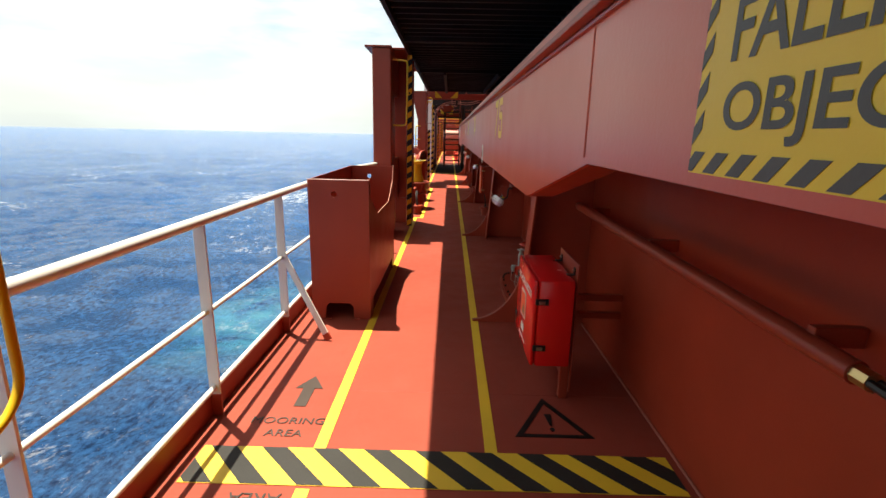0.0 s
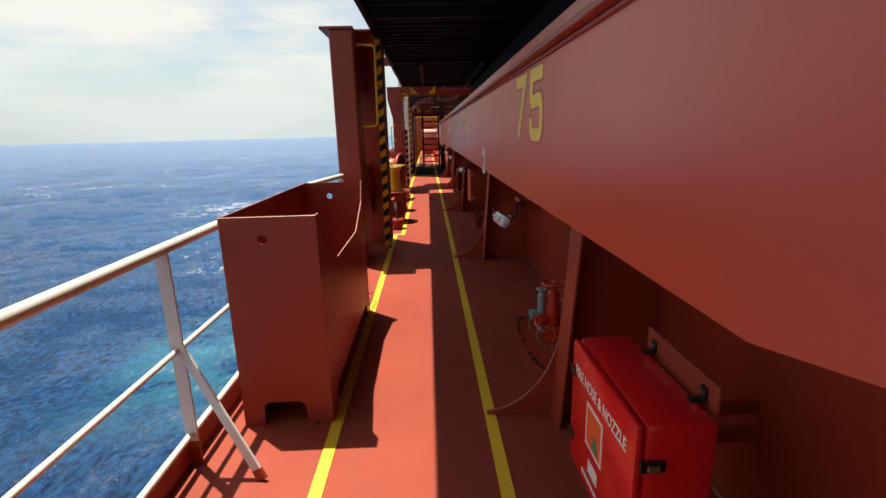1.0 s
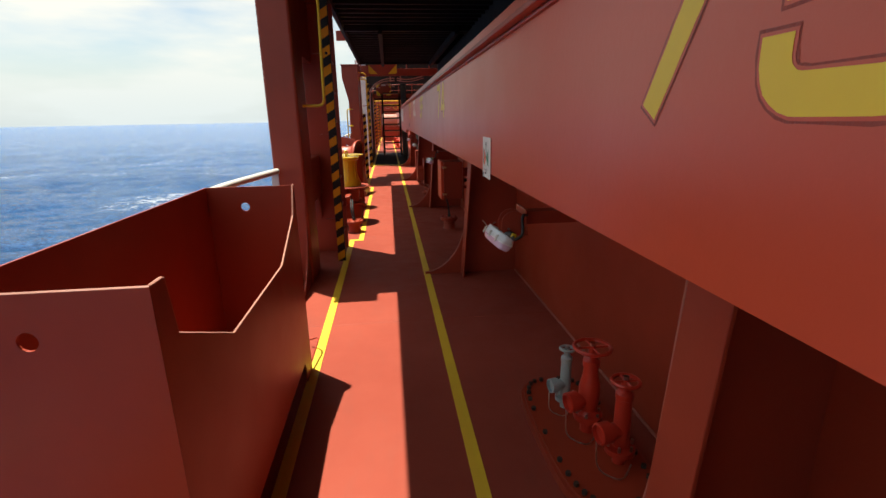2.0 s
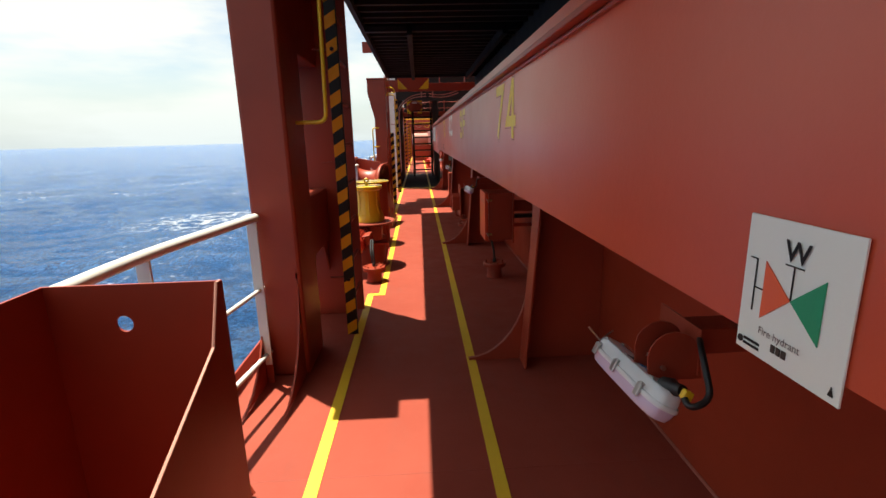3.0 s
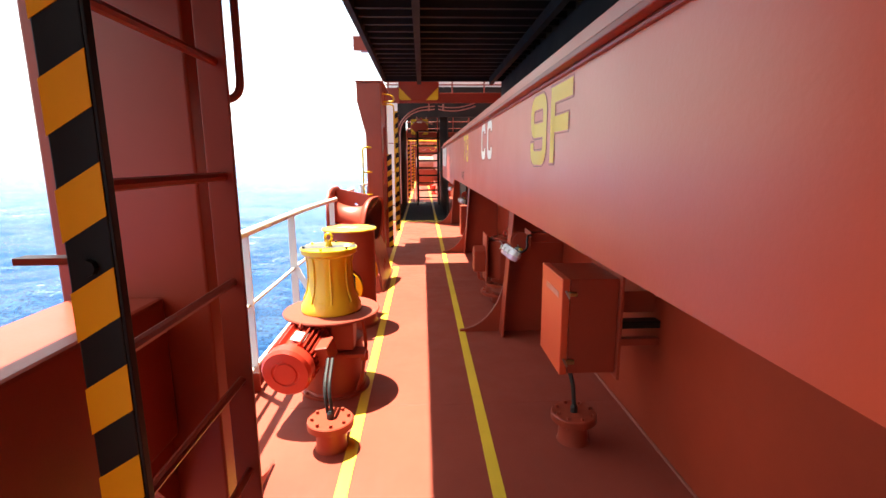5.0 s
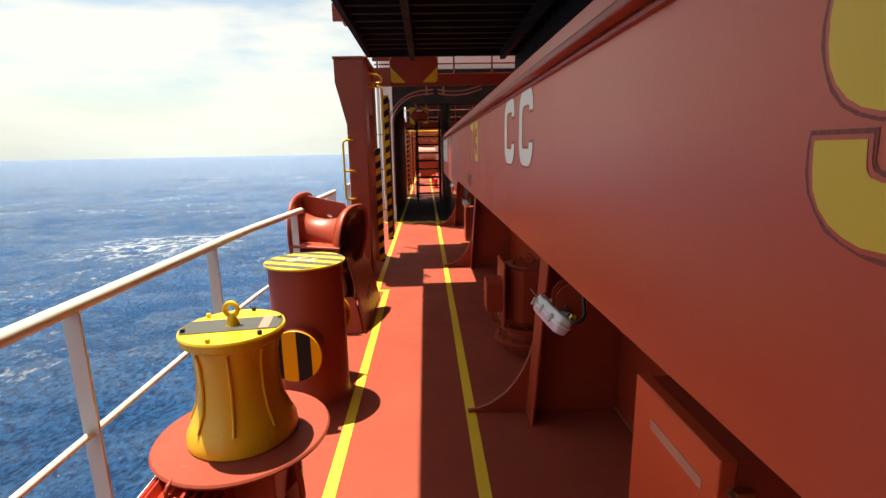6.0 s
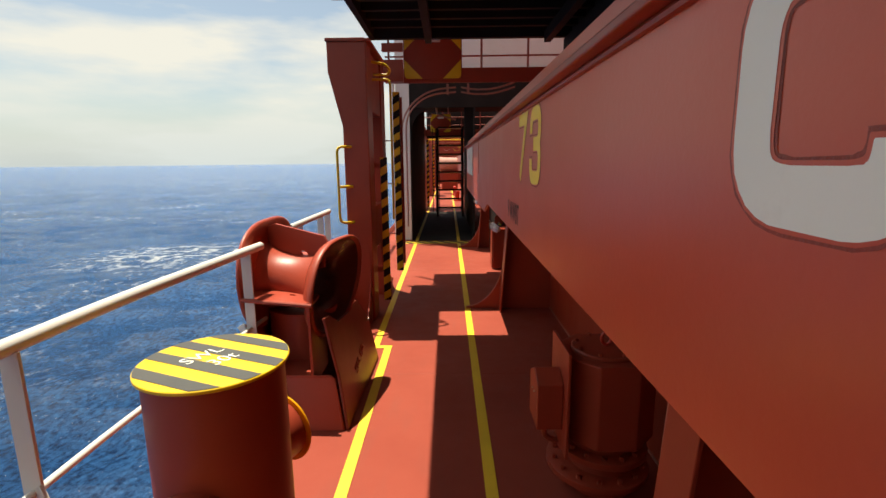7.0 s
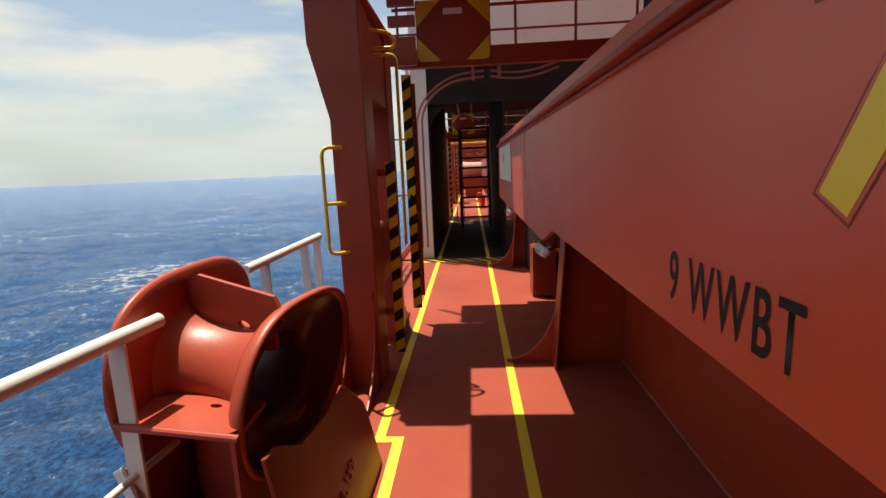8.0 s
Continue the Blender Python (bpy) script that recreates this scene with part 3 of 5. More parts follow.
# ---- railings ----
def build_railing(y_from, y_to, posts, brace_at=(), inward_end=False, bottom=True, turn_in=0.0):
    x = -0.865
    r = thing("railing", (x, y_from, 0), "white painted steel ship railing with three bars", "railing", "railings along the deck edge")

    def run(z, rad, name):
        pts = [(0, 0, z), (0, y_to - y_from - (0.95 if inward_end else 0), z)]
        if inward_end:
            pts += [(0.16, y_to - y_from, z + (0.0 if name == "top_rail" else 0.03))]
        if turn_in:
            pts = [pts[0], (0, pts[1][1] - 1.2, z), (turn_in, pts[1][1], z)]
        pts = bend(pts, 0.3, 6)
        part(name, tube(pts, rad, 14), M_WHITE, r, smooth=True)

    run(1.092, 0.027, "top_rail")
    run(0.61, 0.0135, "mid_rail")
    if bottom:
        run(0.17, 0.016, "bottom_rail")
    for i, y in enumerate(posts):
        dx = 0.15 if (inward_end and i == len(posts) - 1) else turn_in * 0.86 if (turn_in and i == len(posts) - 1) else 0.0
        part("post", box((dx - 0.030, y - y_from - 0.006, 0.13), (dx + 0.030, y - y_from + 0.006, 1.075), 0.002), M_WHITE, r)
        part("post_foot", box((dx - 0.032, y - y_from - 0.008, 0.001), (dx + 0.032, y - y_from + 0.008, 0.13), 0.002), M_RED, r, "red painted post foot")
    for y in brace_at:
        d = Vector((0.36, -0.14, -0.62))
        m = Matrix.Translation((0.01, y - y_from, 0.63)) @ d.to_track_quat("Z", "Y").to_matrix().to_4x4()
        part("brace", box((-0.006, -0.028, 0.0), (0.006, 0.028, d.length - 0.05), 0.002, m), M_WHITE, r)
        part("brace_foot", box((-0.008, -0.030, d.length - 0.05), (0.008, 0.030, d.length + 0.005), 0.002, m), M_RED, r, "red painted brace foot")
    return r


build_railing(-6.0, 7.95, (-4, -2.8, -1.6, -0.4, 0.8, 1.98, 3.13, 4.27, 5.35, 6.3, 7.0, 7.90), (4.27, 7.0), True)
build_railing(9.75, 13.60, (9.85, 10.8, 11.92, 13.40), (11.92, 13.40), turn_in=0.09)
build_railing(14.46, 15.74, (14.70, 15.38, 15.66))


# ---- stanchion portals with ladders ----
def softened(bm, offset=0.008):
    bmesh.ops.bevel(bm, geom=bm.edges[:], offset=offset, segments=2, affect="EDGES", profile=0.5)
    return bm


def build_portal(y_at, dx, upper_flare, far_b=0.0, lead=0.0, group="portals at the deck edge"):
    p = thing("portal_column", (dx, y_at, 0), "tall red box column pair with an opening between, at the deck edge", "column", group)
    a, b = -0.70, -0.385
    if upper_flare:
        out = [(a + 0.07, 0.0), (b, 0.0), (b, 2.72), (a - 0.05, 2.72), (a - 0.05, 2.45), (a + 0.07, 1.95)]
    else:
        out = [(a, 0.0), (b, 0.0), (b, 2.72), (a, 2.72)]
    near_out = [(x + (0.04 if x < -0.5 and lead else 0.0), z) for x, z in out]
    near = softened(prism(near_out, 0.30 + lead, Matrix.Translation((0, -lead, 0)) @ ACROSS), 0.022 if lead else 0.010)
    part("near_column", near, M_RED, p)
    far = [(x + (far_b if x > -0.5 else 0.0), z) for x, z in out]
    part("far_column", softened(prism(far, 0.30, Matrix.Translation((0, 0.98, 0)) @ ACROSS)), M_RED, p)
    part("sill_box", box((a + 0.02, 0.301, 0.70), (b - 0.015, 0.979, 1.15), 0.012), M_RED, p)
    part("head_box", box((a + 0.02, 0.301, 2.12), (b - 0.015, 0.979, 2.70), 0.012), M_RED, p)
    for s, yy in ((1, 0.301), (-1, 0.979)):
        part("corner_gusset", prism([(yy, 0.70), (yy + s * 0.2, 0.70), (yy, 0.42)], 0.012, Matrix.Translation((b - 0.05, 0, 0)) @ ALONG), M_RED, p)
    # unseen strip added to stop sun passing between column and container
    part("light_stop", box((b + 0.001, 0.0, 2.722), (-0.29 - dx, 1.28, 2.748), 0.003), M_RED, p)
    part("cap", box((a - 0.06, -0.012 - lead, 2.721), (b - 0.001, 1.29, 2.75), 0.003), M_RED, p)
    toe = [(0.0, 0.002), (0.0, 0.72)] + [(-0.55 * (1 - math.cos(u)) - 0.0, 0.68 - 0.66 * math.sin(u)) for u in (math.pi / 2 * k / 8 for k in range(9))]
    for xx in (a + (0.07 if upper_flare else 0.045), b - 0.036):
        part("toe_gusset", prism([(y - 0.001 - lead, z) for y, z in toe], 0.012, Matrix.Translation((xx, 0, 0)) @ ALONG), M_RED, p)
        part("toe_gusset", prism([(1.281 - y, z) for y, z in toe], 0.012, Matrix.Translation((xx, 0, 0)) @ ALONG), M_RED, p)
    return p


def striped_bar(parent, x, y, z0, z1, w=0.075, t=0.012, pitch=0.17, mats=None, name="striped_stile", turn=0.0):
    """A flat bar with slanted amber and black stripes, each one a thin plate on the bar."""
    bar = part(name, box((x - w / 2, y, z0), (x + w / 2, y + t, z1), 0.003), M_BLACK, parent, "black bar with amber warning stripes")
    for s in stripes(z0, z1, 0, w, pitch, 0.045):
        poly = [(x - w / 2 + q, h) for h, q in s]
        part("stripe", prism(poly, 0.0015, Matrix.Translation((0, y - 0.0022, 0)) @ ACROSS), mats or M_ORANGE, bar)
    return bar


def build_ladder(y_at, x, z1, wide, z0=0.06, mats=None):
    l = thing("wall_ladder", (x, y_at, 0), "steel ladder with a striped warning stile beside the column", "ladder", "ladders on the columns")
    striped_bar(l, 0, 0, z0, z1, mats=mats)
    part("side_plate", box((0.0378, 0.0, z0), (0.044, 0.018, z1), 0.002), M_BLACK, l)
    part("stile", box((-0.045, wide, z0), (0.03, wide + 0.014, z1), 0.003), M_RED, l)
    z = z0 + 0.25
    while z < z1 - 0.1:
        part("rung", tube([(0, 0.013, z), (0, wide, z)], 0.012, 8), M_RED, l)
        z += 0.30
    for z in (z0 + 0.45, z1 - 0.55, (z0 + z1) / 2):
        part("standoff", box((-0.14, 0.02, z), (-0.02, 0.05, z + 0.012)), M_RED, l)
        part("bolt", tube([(0.0, -0.012, z), (0.0, 0.0, z)], 0.014, 8), M_BLACK, l)
    return l


def build_grab(pts, name="grab_handle", mat=None, rad=0.013, label="yellow painted bent pipe grab handle"):
    g = thing(name, pts[0], label, "handle", "grab handles on the columns")
    o = Vector(pts[0])
    part("bar", tube(bend([Vector(q) - o for q in pts], 0.06, 5), rad, 12), mat or M_YELLOW, g, smooth=True)
    return g


build_portal(8.15, -0.085, False, 0.115, 0.17)
build_portal(15.30, 0.055, True)
build_portal(0.15, 0.0, False)
build_ladder(8.50, -0.25, 2.70, 0.56)
build_grab([(-0.47, 8.22, 1.66), (-0.27, 8.20, 1.66), (-0.255, 8.20, 2.58), (-0.47, 8.20, 2.59)])
build_grab([(-0.47, 9.36, 1.75), (-0.30, 9.38, 1.75), (-0.30, 9.38, 2.62), (-0.47, 9.36, 2.64)], mat=M_RED, label="red bent pipe grab handle on the column")
build_grab([(-0.50, 15.29, 1.76), (-0.62, 15.20, 1.76), (-0.62, 15.20, 1.03), (-0.50, 15.29, 1.03)])
build_grab([(-0.50, 15.29, 1.38), (-0.61, 15.20, 1.38)])
build_grab([(-0.66, 1.43, 0.87), (-0.60, 1.70, 0.87), (-0.60, 1.785, 0.94), (-0.60, 1.785, 1.60), (-0.62, 1.43, 1.62)], rad=0.011)

build_grab([(-0.33, 15.62, 2.60), (-0.19, 15.66, 2.58), (-0.15, 15.70, 2.53), (-0.17, 15.72, 2.49), (-0.33, 15.72, 2.49)])

# far column: striped bars, pipe
guard = thing("ladder_guard", (-0.25, 15.72, 0), "short striped guard bar before the ladder", "guard bar")
striped_bar(guard, 0.0, 0.0, 0.10, 1.66, 0.075, mats=M_YELLOW)
for z in (0.42, 1.55):
    part("clamp", box((-0.20, 0.013, z), (0.02, 0.03, z + 0.05)), M_RED, guard)
build_ladder(16.30, -0.165, 2.40, 0.45, 0.30, M_YELLOW)
build_grab([(-0.36, 15.75, 2.45), (-0.16, 15.75, 2.45), (-0.16, 15.75, 1.2), (-0.16, 15.75, 1.0)])


# ---- open-topped steel bin ----
def build_bin():
    x0, x1, y0, y1, h, t = -0.735, -0.245, 4.57, 6.30, 1.175, 0.008
    b = thing("steel_bin", (x0, y0, 0), "tall narrow open red steel bin with cut feet", "bin")
    w, d = x1 - x0, y1 - y0

    def end(y, name):
        foot = 0.11
        out = [(0, 0), (0.11, 0), (0.115, foot), (0.14, foot + 0.03), (w - 0.17, foot + 0.03), (w - 0.145, foot), (w - 0.14, 0), (w, 0), (w, h), (0, h)]
        bm = bmesh.new()
        hole_c, hr, n = (0.21, h - 0.115), 0.024, 16
        # plate in two halves round the hole
        ring = [(hole_c[0] + hr * math.cos(2 * math.pi * k / n), hole_c[1] + hr * math.sin(2 * math.pi * k / n)) for k in range(n)]
        right = [q for q in ring if q[0] >= hole_c[0] - 1e-6]
        left = [q for q in ring if q[0] <= hole_c[0] + 1e-6]
        right.sort(key=lambda q: q[1])
        left.sort(key=lambda q: -q[1])
        cut = hole_c[0]
        add_prism(bm, [(0, 0), (0.11, 0), (0.115, foot), (0.14, foot + 0.03), (cut, foot + 0.03)] + left[::-1] + [(cut, h), (0, h)], t, ACROSS)
        add_prism(bm, [(cut, foot + 0.03), (w - 0.17, foot + 0.03), (w - 0.145, foot), (w - 0.14, 0), (w, 0), (w, h), (cut, h)] + right[::-1], t, ACROSS)
        ob = part(name, bm, M_RED, b)
        ob.location = (0, y, 0)

    end(0, "end_plate")
    end(d - t, "end_plate")
    part("outer_side", box((0, t + 0.0005, 0.03), (t, d - t - 0.0005, h)), M_RED, b)
    # inner side, with its lowered middle
    side = [(t + 0.0005, 0.0), (0.16, 0.0), (0.17, 0.11), (0.2, 0.14), (d - 0.2, 0.14), (d - 0.17, 0.11), (d - 0.16, 0.0), (d - t - 0.0005, 0.0),
            (d - t - 0.0005, h), (d - 0.03, h), (d - 0.10, h - 0.16), (d - 0.48, h - 0.34), (0.48, h - 0.34), (0.10, h - 0.16), (0.075, h - 0.005), (0.065, h), (t + 0.0005, h)]
    part("inner_side", prism(side, t, Matrix.Translation((w - t, 0, 0)) @ ALONG), M_RED, b)
    lip = [(w - t / 2, y, z + 0.001) for y, z in side[8:]]
    part("worn_lip", tube(lip, 0.0045, 6), M_EDGE, b, "worn bright lip of the bin")
    part("worn_lip", tube([(0, t / 2, h), (w, t / 2, h)], 0.0045, 6), M_EDGE, b, "worn bright lip of the bin")
    part("floor_plate", box((t, t, 0.15), (w - t, d - t, 0.158)), M_RED, b)
    part("hook", tube(bend([(w, d + 0.0, 0.06), (w + 0.02, d + 0.25, 0.10), (w - 0.06, d + 0.32, 0.05)], 0.05), 0.006, 8), M_RED, b)
    for xx in (0.12, w - 0.14):
        part("foot_weld", box((xx, -0.03, 0.001), (xx + 0.05, -0.001, 0.012), 0.003), M_RED, b)
    return b


build_bin()


# ---- fire hose box on its post ----
def build_fire_box():
    f = thing("fire_hose_box", (0.885, 3.33, 0), "glossy red fire hose box with black latches on a post", "hose box")
    body = part("body", box((0.028, 0.0, 0.235), (0.235, 0.60, 0.765), 0.02), M_FIRE, f, smooth=True)
    door = part("door", box((0.0, 0.006, 0.24), (0.026, 0.594, 0.76), 0.012), M_FIRE, f, smooth=True)
    rot = Matrix(((0, 0, -1, 0), (-1, 0, 0, 0), (0, 1, 0, 0), (0, 0, 0, 1)))
    writing("lettering", "FIRE HOSE & NOZZLE", 0.062, Matrix.Translation((-0.0015, 0.30, 0.655)) @ rot, M_SIGNWHITE, door, 0.80, 0.0003, 0.001)
    part("label_plate", box((-0.002, 0.24, 0.43), (-0.0003, 0.40, 0.60)), M_SIGNWHITE, door, "white pictogram plate")
    part("pictogram", box((-0.003, 0.252, 0.442), (-0.0021, 0.388, 0.588)), M_SIGNRED, door)
    part("pictogram", prism([(0.268, 0.455), (0.335, 0.455), (0.30, 0.52)], 0.001, Matrix.Translation((-0.0042, 0, 0)) @ ALONG), M_GREEN, door)
    part("label_plate", box((-0.002, 0.27, 0.335), (-0.0003, 0.36, 0.385)), M_SIGNWHITE, door)
    for k in range(7):
        part("text_bar", box((-0.0016, 0.21 + k * 0.032, 0.285), (-0.0002, 0.235 + k * 0.032, 0.30)), M_SIGNWHITE, door)
    for z in (0.34, 0.62):
        latch = part("latch", box((0.012, -0.012, z), (0.085, -0.0005, z + 0.035), 0.003), M_BLACK, body, "black rubber latch")
        part("catch", box((0.03, -0.019, z + 0.008), (0.065, -0.0125, z + 0.027), 0.002), M_STEEL, latch)
        part("hinge", box((-0.006, 0.535, z), (0.03, 0.602, z + 0.035), 0.003), M_BLACK, body, "black hinge")
    for y in (0.10, 0.42):
        br = part("bracket", box((0.205, y, 0.766), (0.25, y + 0.03, 0.772), 0.001), M_BLACK, body)
        part("bracket_leg", box((0.244, y, 0.772), (0.25, y + 0.03, 0.812), 0.001), M_BLACK, br)
        for q in (0.008, 0.022):
            part("nut", tube([(0.236, y + q, 0.795), (0.262, y + q, 0.795)], 0.006, 6), M_STEEL, br)
    part("back_plate", box((0.252, 0.05, 0.05), (0.262, 0.50, 0.84), 0.003), M_RED, f)
    part("post", box((0.20, 0.06, 0.0), (0.251, 0.11, 0.234), 0.004), M_RED, f)
    part("arm", box((0.262, 0.42, 0.50), (WALL - 0.885 - 0.001, 0.46, 0.545), 0.004), M_RED, f)
    part("arm", box((0.262, 0.42, 0.38), (WALL - 0.885 - 0.001, 0.47, 0.42), 0.004), M_RED, f)
    return f


build_fire_box()


# ---- pipe along the coaming ----
def build_pipe():
    p = thing("cable_pipe", (1.40, 1.86, 1.0), "red cable pipe clamped along the coaming wall", "pipe")
    part("tube", tube([(0, 0, 0), (0, 2.56, 0.03)], 0.032, 14), M_RED, p, smooth=True)
    for y in (0.15, 1.25, 2.3):
        part("clamp", box((0.0, y, -0.005), (WALL - 1.40 - 0.001, y + 0.03, 0.055), 0.004), M_RED, p)
    part("gland", tube([(0, -0.05, -0.0), (0, -0.001, 0)], 0.026, 8), M_BRASS, p, "brass cable gland")
    part("gland", tube([(0, 2.561, 0.03), (0, 2.61, 0.03)], 0.02, 8), M_BRASS, p, "brass cable gland")
    for k in (-0.012, 0.012):
        part("cable", tube(bend([(k, -0.051, 0), (k, -0.4, -0.02), (k + 0.02, -1.4, -0.02)], 0.1), 0.011, 8), M_RUBBER, p, "black cable")
    return p


build_pipe()


# ---- signs on the girder ----
def build_falling_sign():
    s = thing("warning_sign", (WEB - 0.0012, 1.425, 1.505), "yellow painted sign with black falling objects lettering", "sign", kind="structure")
    w, h = 0.86, 0.27
    part("panel", box((-0.001, -w, 0), (0.0005, 0, h)), M_SIGNYELLOW, s)
    inv = Matrix.Translation((-0.0018, 0, 0)) @ ALONG
    for q in stripes(-w, 0, 0.002, 0.027, 0.05, -0.026):
        part("stripe", prism(q, 0.0006, inv), M_GREY, s)
    for q in stripes(-w, 0, h - 0.027, h - 0.002, 0.05, -0.026):
        part("stripe", prism(q, 0.0006, inv), M_GREY, s)
    for q in stripes(0.034, h - 0.034, 0.0, 0.02, 0.045, 0.02):
        part("stripe", prism([(-b, a) for a, b in q], 0.0006, inv), M_GREY, s)
    for text, z, hh, wide in (("OBJECTS", 0.070, 0.066, 0.335), ("FALLING", 0.160, 0.068, 0.325)):
        ob = writing("lettering", text, 1.0, Matrix.Identity(4), M_GREY, s, 1.0, 0.0, 0.018, res=8)
        xs, zs = [v.co.x for v in ob.data.vertices], [v.co.y for v in ob.data.vertices]
        k = Matrix.Diagonal((wide / (max(xs) - min(xs)), hh / (max(zs) - min(zs)), 1, 1))
        ob.data.transform(Matrix.Translation((-0.0019, -0.062 - wide / 2, z)) @ ON_GIRDER @ k @ Matrix.Translation((-(max(xs) + min(xs)) / 2, -(max(zs) + min(zs)) / 2, 0)))
    return s


M_SIGNYELLOW = painted("dull_yellow_paint", (0.76, 0.54, 0.03), 0.45, 0.08, 0.2, (0.45, 0.25, 0.05))
build_falling_sign()


def build_hydrant_sign():
    w = thing("hydrant_sign", (WEB - 0.002, 5.532, 1.285), "white fire hydrant symbol sign in red and green", "sign")
    part("panel", box((-0.002, -0.15, 0.002), (0.0005, 0.0, 0.168), 0.0008), M_SIGNWHITE, w)
    lay = Matrix.Translation((-0.0034, 0, 0)) @ ALONG
    part("red_triangle", prism([(-0.035, 0.118), (-0.035, 0.050), (-0.0755, 0.084)], 0.001, lay), M_SIGNRED, w)
    part("green_triangle", prism([(-0.117, 0.118), (-0.117, 0.050), (-0.0755, 0.084)], 0.001, lay), M_GREEN, w)
    for lo, hi in (((-0.0762, 0.085), (-0.0748, 0.122)), ((-0.088, 0.121), (-0.063, 0.1225)), ((-0.0215, 0.055), (-0.020, 0.118)), ((-0.0345, 0.083), (-0.0217, 0.0845)), ((-0.0198, 0.1165), (-0.010, 0.118))):
        part("line", box((-0.0034, lo[0], lo[1]), (-0.0024, hi[0], hi[1])), M_BLACK, w)
    writing("lettering", "W", 0.032, Matrix.Translation((-0.0034, -0.077, 0.136)) @ ON_GIRDER, M_BLACK, w, 1.0, 0.0, 0.0006)
    writing("lettering", "Fire hydrant", 0.0125, Matrix.Translation((-0.0034, -0.067, 0.036)) @ ON_GIRDER, M_STENCIL, w, 1.0, 0.0)
    for k in range(3):
        part("text_bar", box((-0.0034, -0.058 - 0.008 * k, 0.018), (-0.0024, -0.064 - 0.008 * k, 0.027)), M_STENCIL, w)
    for k in range(2):
        part("text_bar", box((-0.0034, -0.040, 0.010 + 0.006 * k), (-0.0024, -0.014, 0.013 + 0.006 * k)), M_BLACK, w)
    part("round_mark", lathe([(0.0, 0), (0.0045, 0), (0.0045, 0.001), (0.0, 0.001)], 14, Matrix.Translation((-0.0024, -0.008, 0.014)) @ Matrix.Rotation(radians(-90), 4, "Y")), M_BLACK, w)
    part("corner_mark", prism([(-0.143, 0.010), (-0.137, 0.010), (-0.140, 0.020)], 0.001, lay), M_BLACK, w)
    return w


build_hydrant_sign()
plate = thing("notice_board", (WEB - 0.002, 16.9, 1.33), "pale notice board fixed on the girder", "sign")
part("panel", box((-0.006, -0.9, 0.12), (0.0005, 0.5, 0.44), 0.002), M_SIGNWHITE, plate)
part("dark_print", box((-0.0075, -0.35, 0.22), (-0.0063, 0.05, 0.38)), M_LAMPGREY, plate)


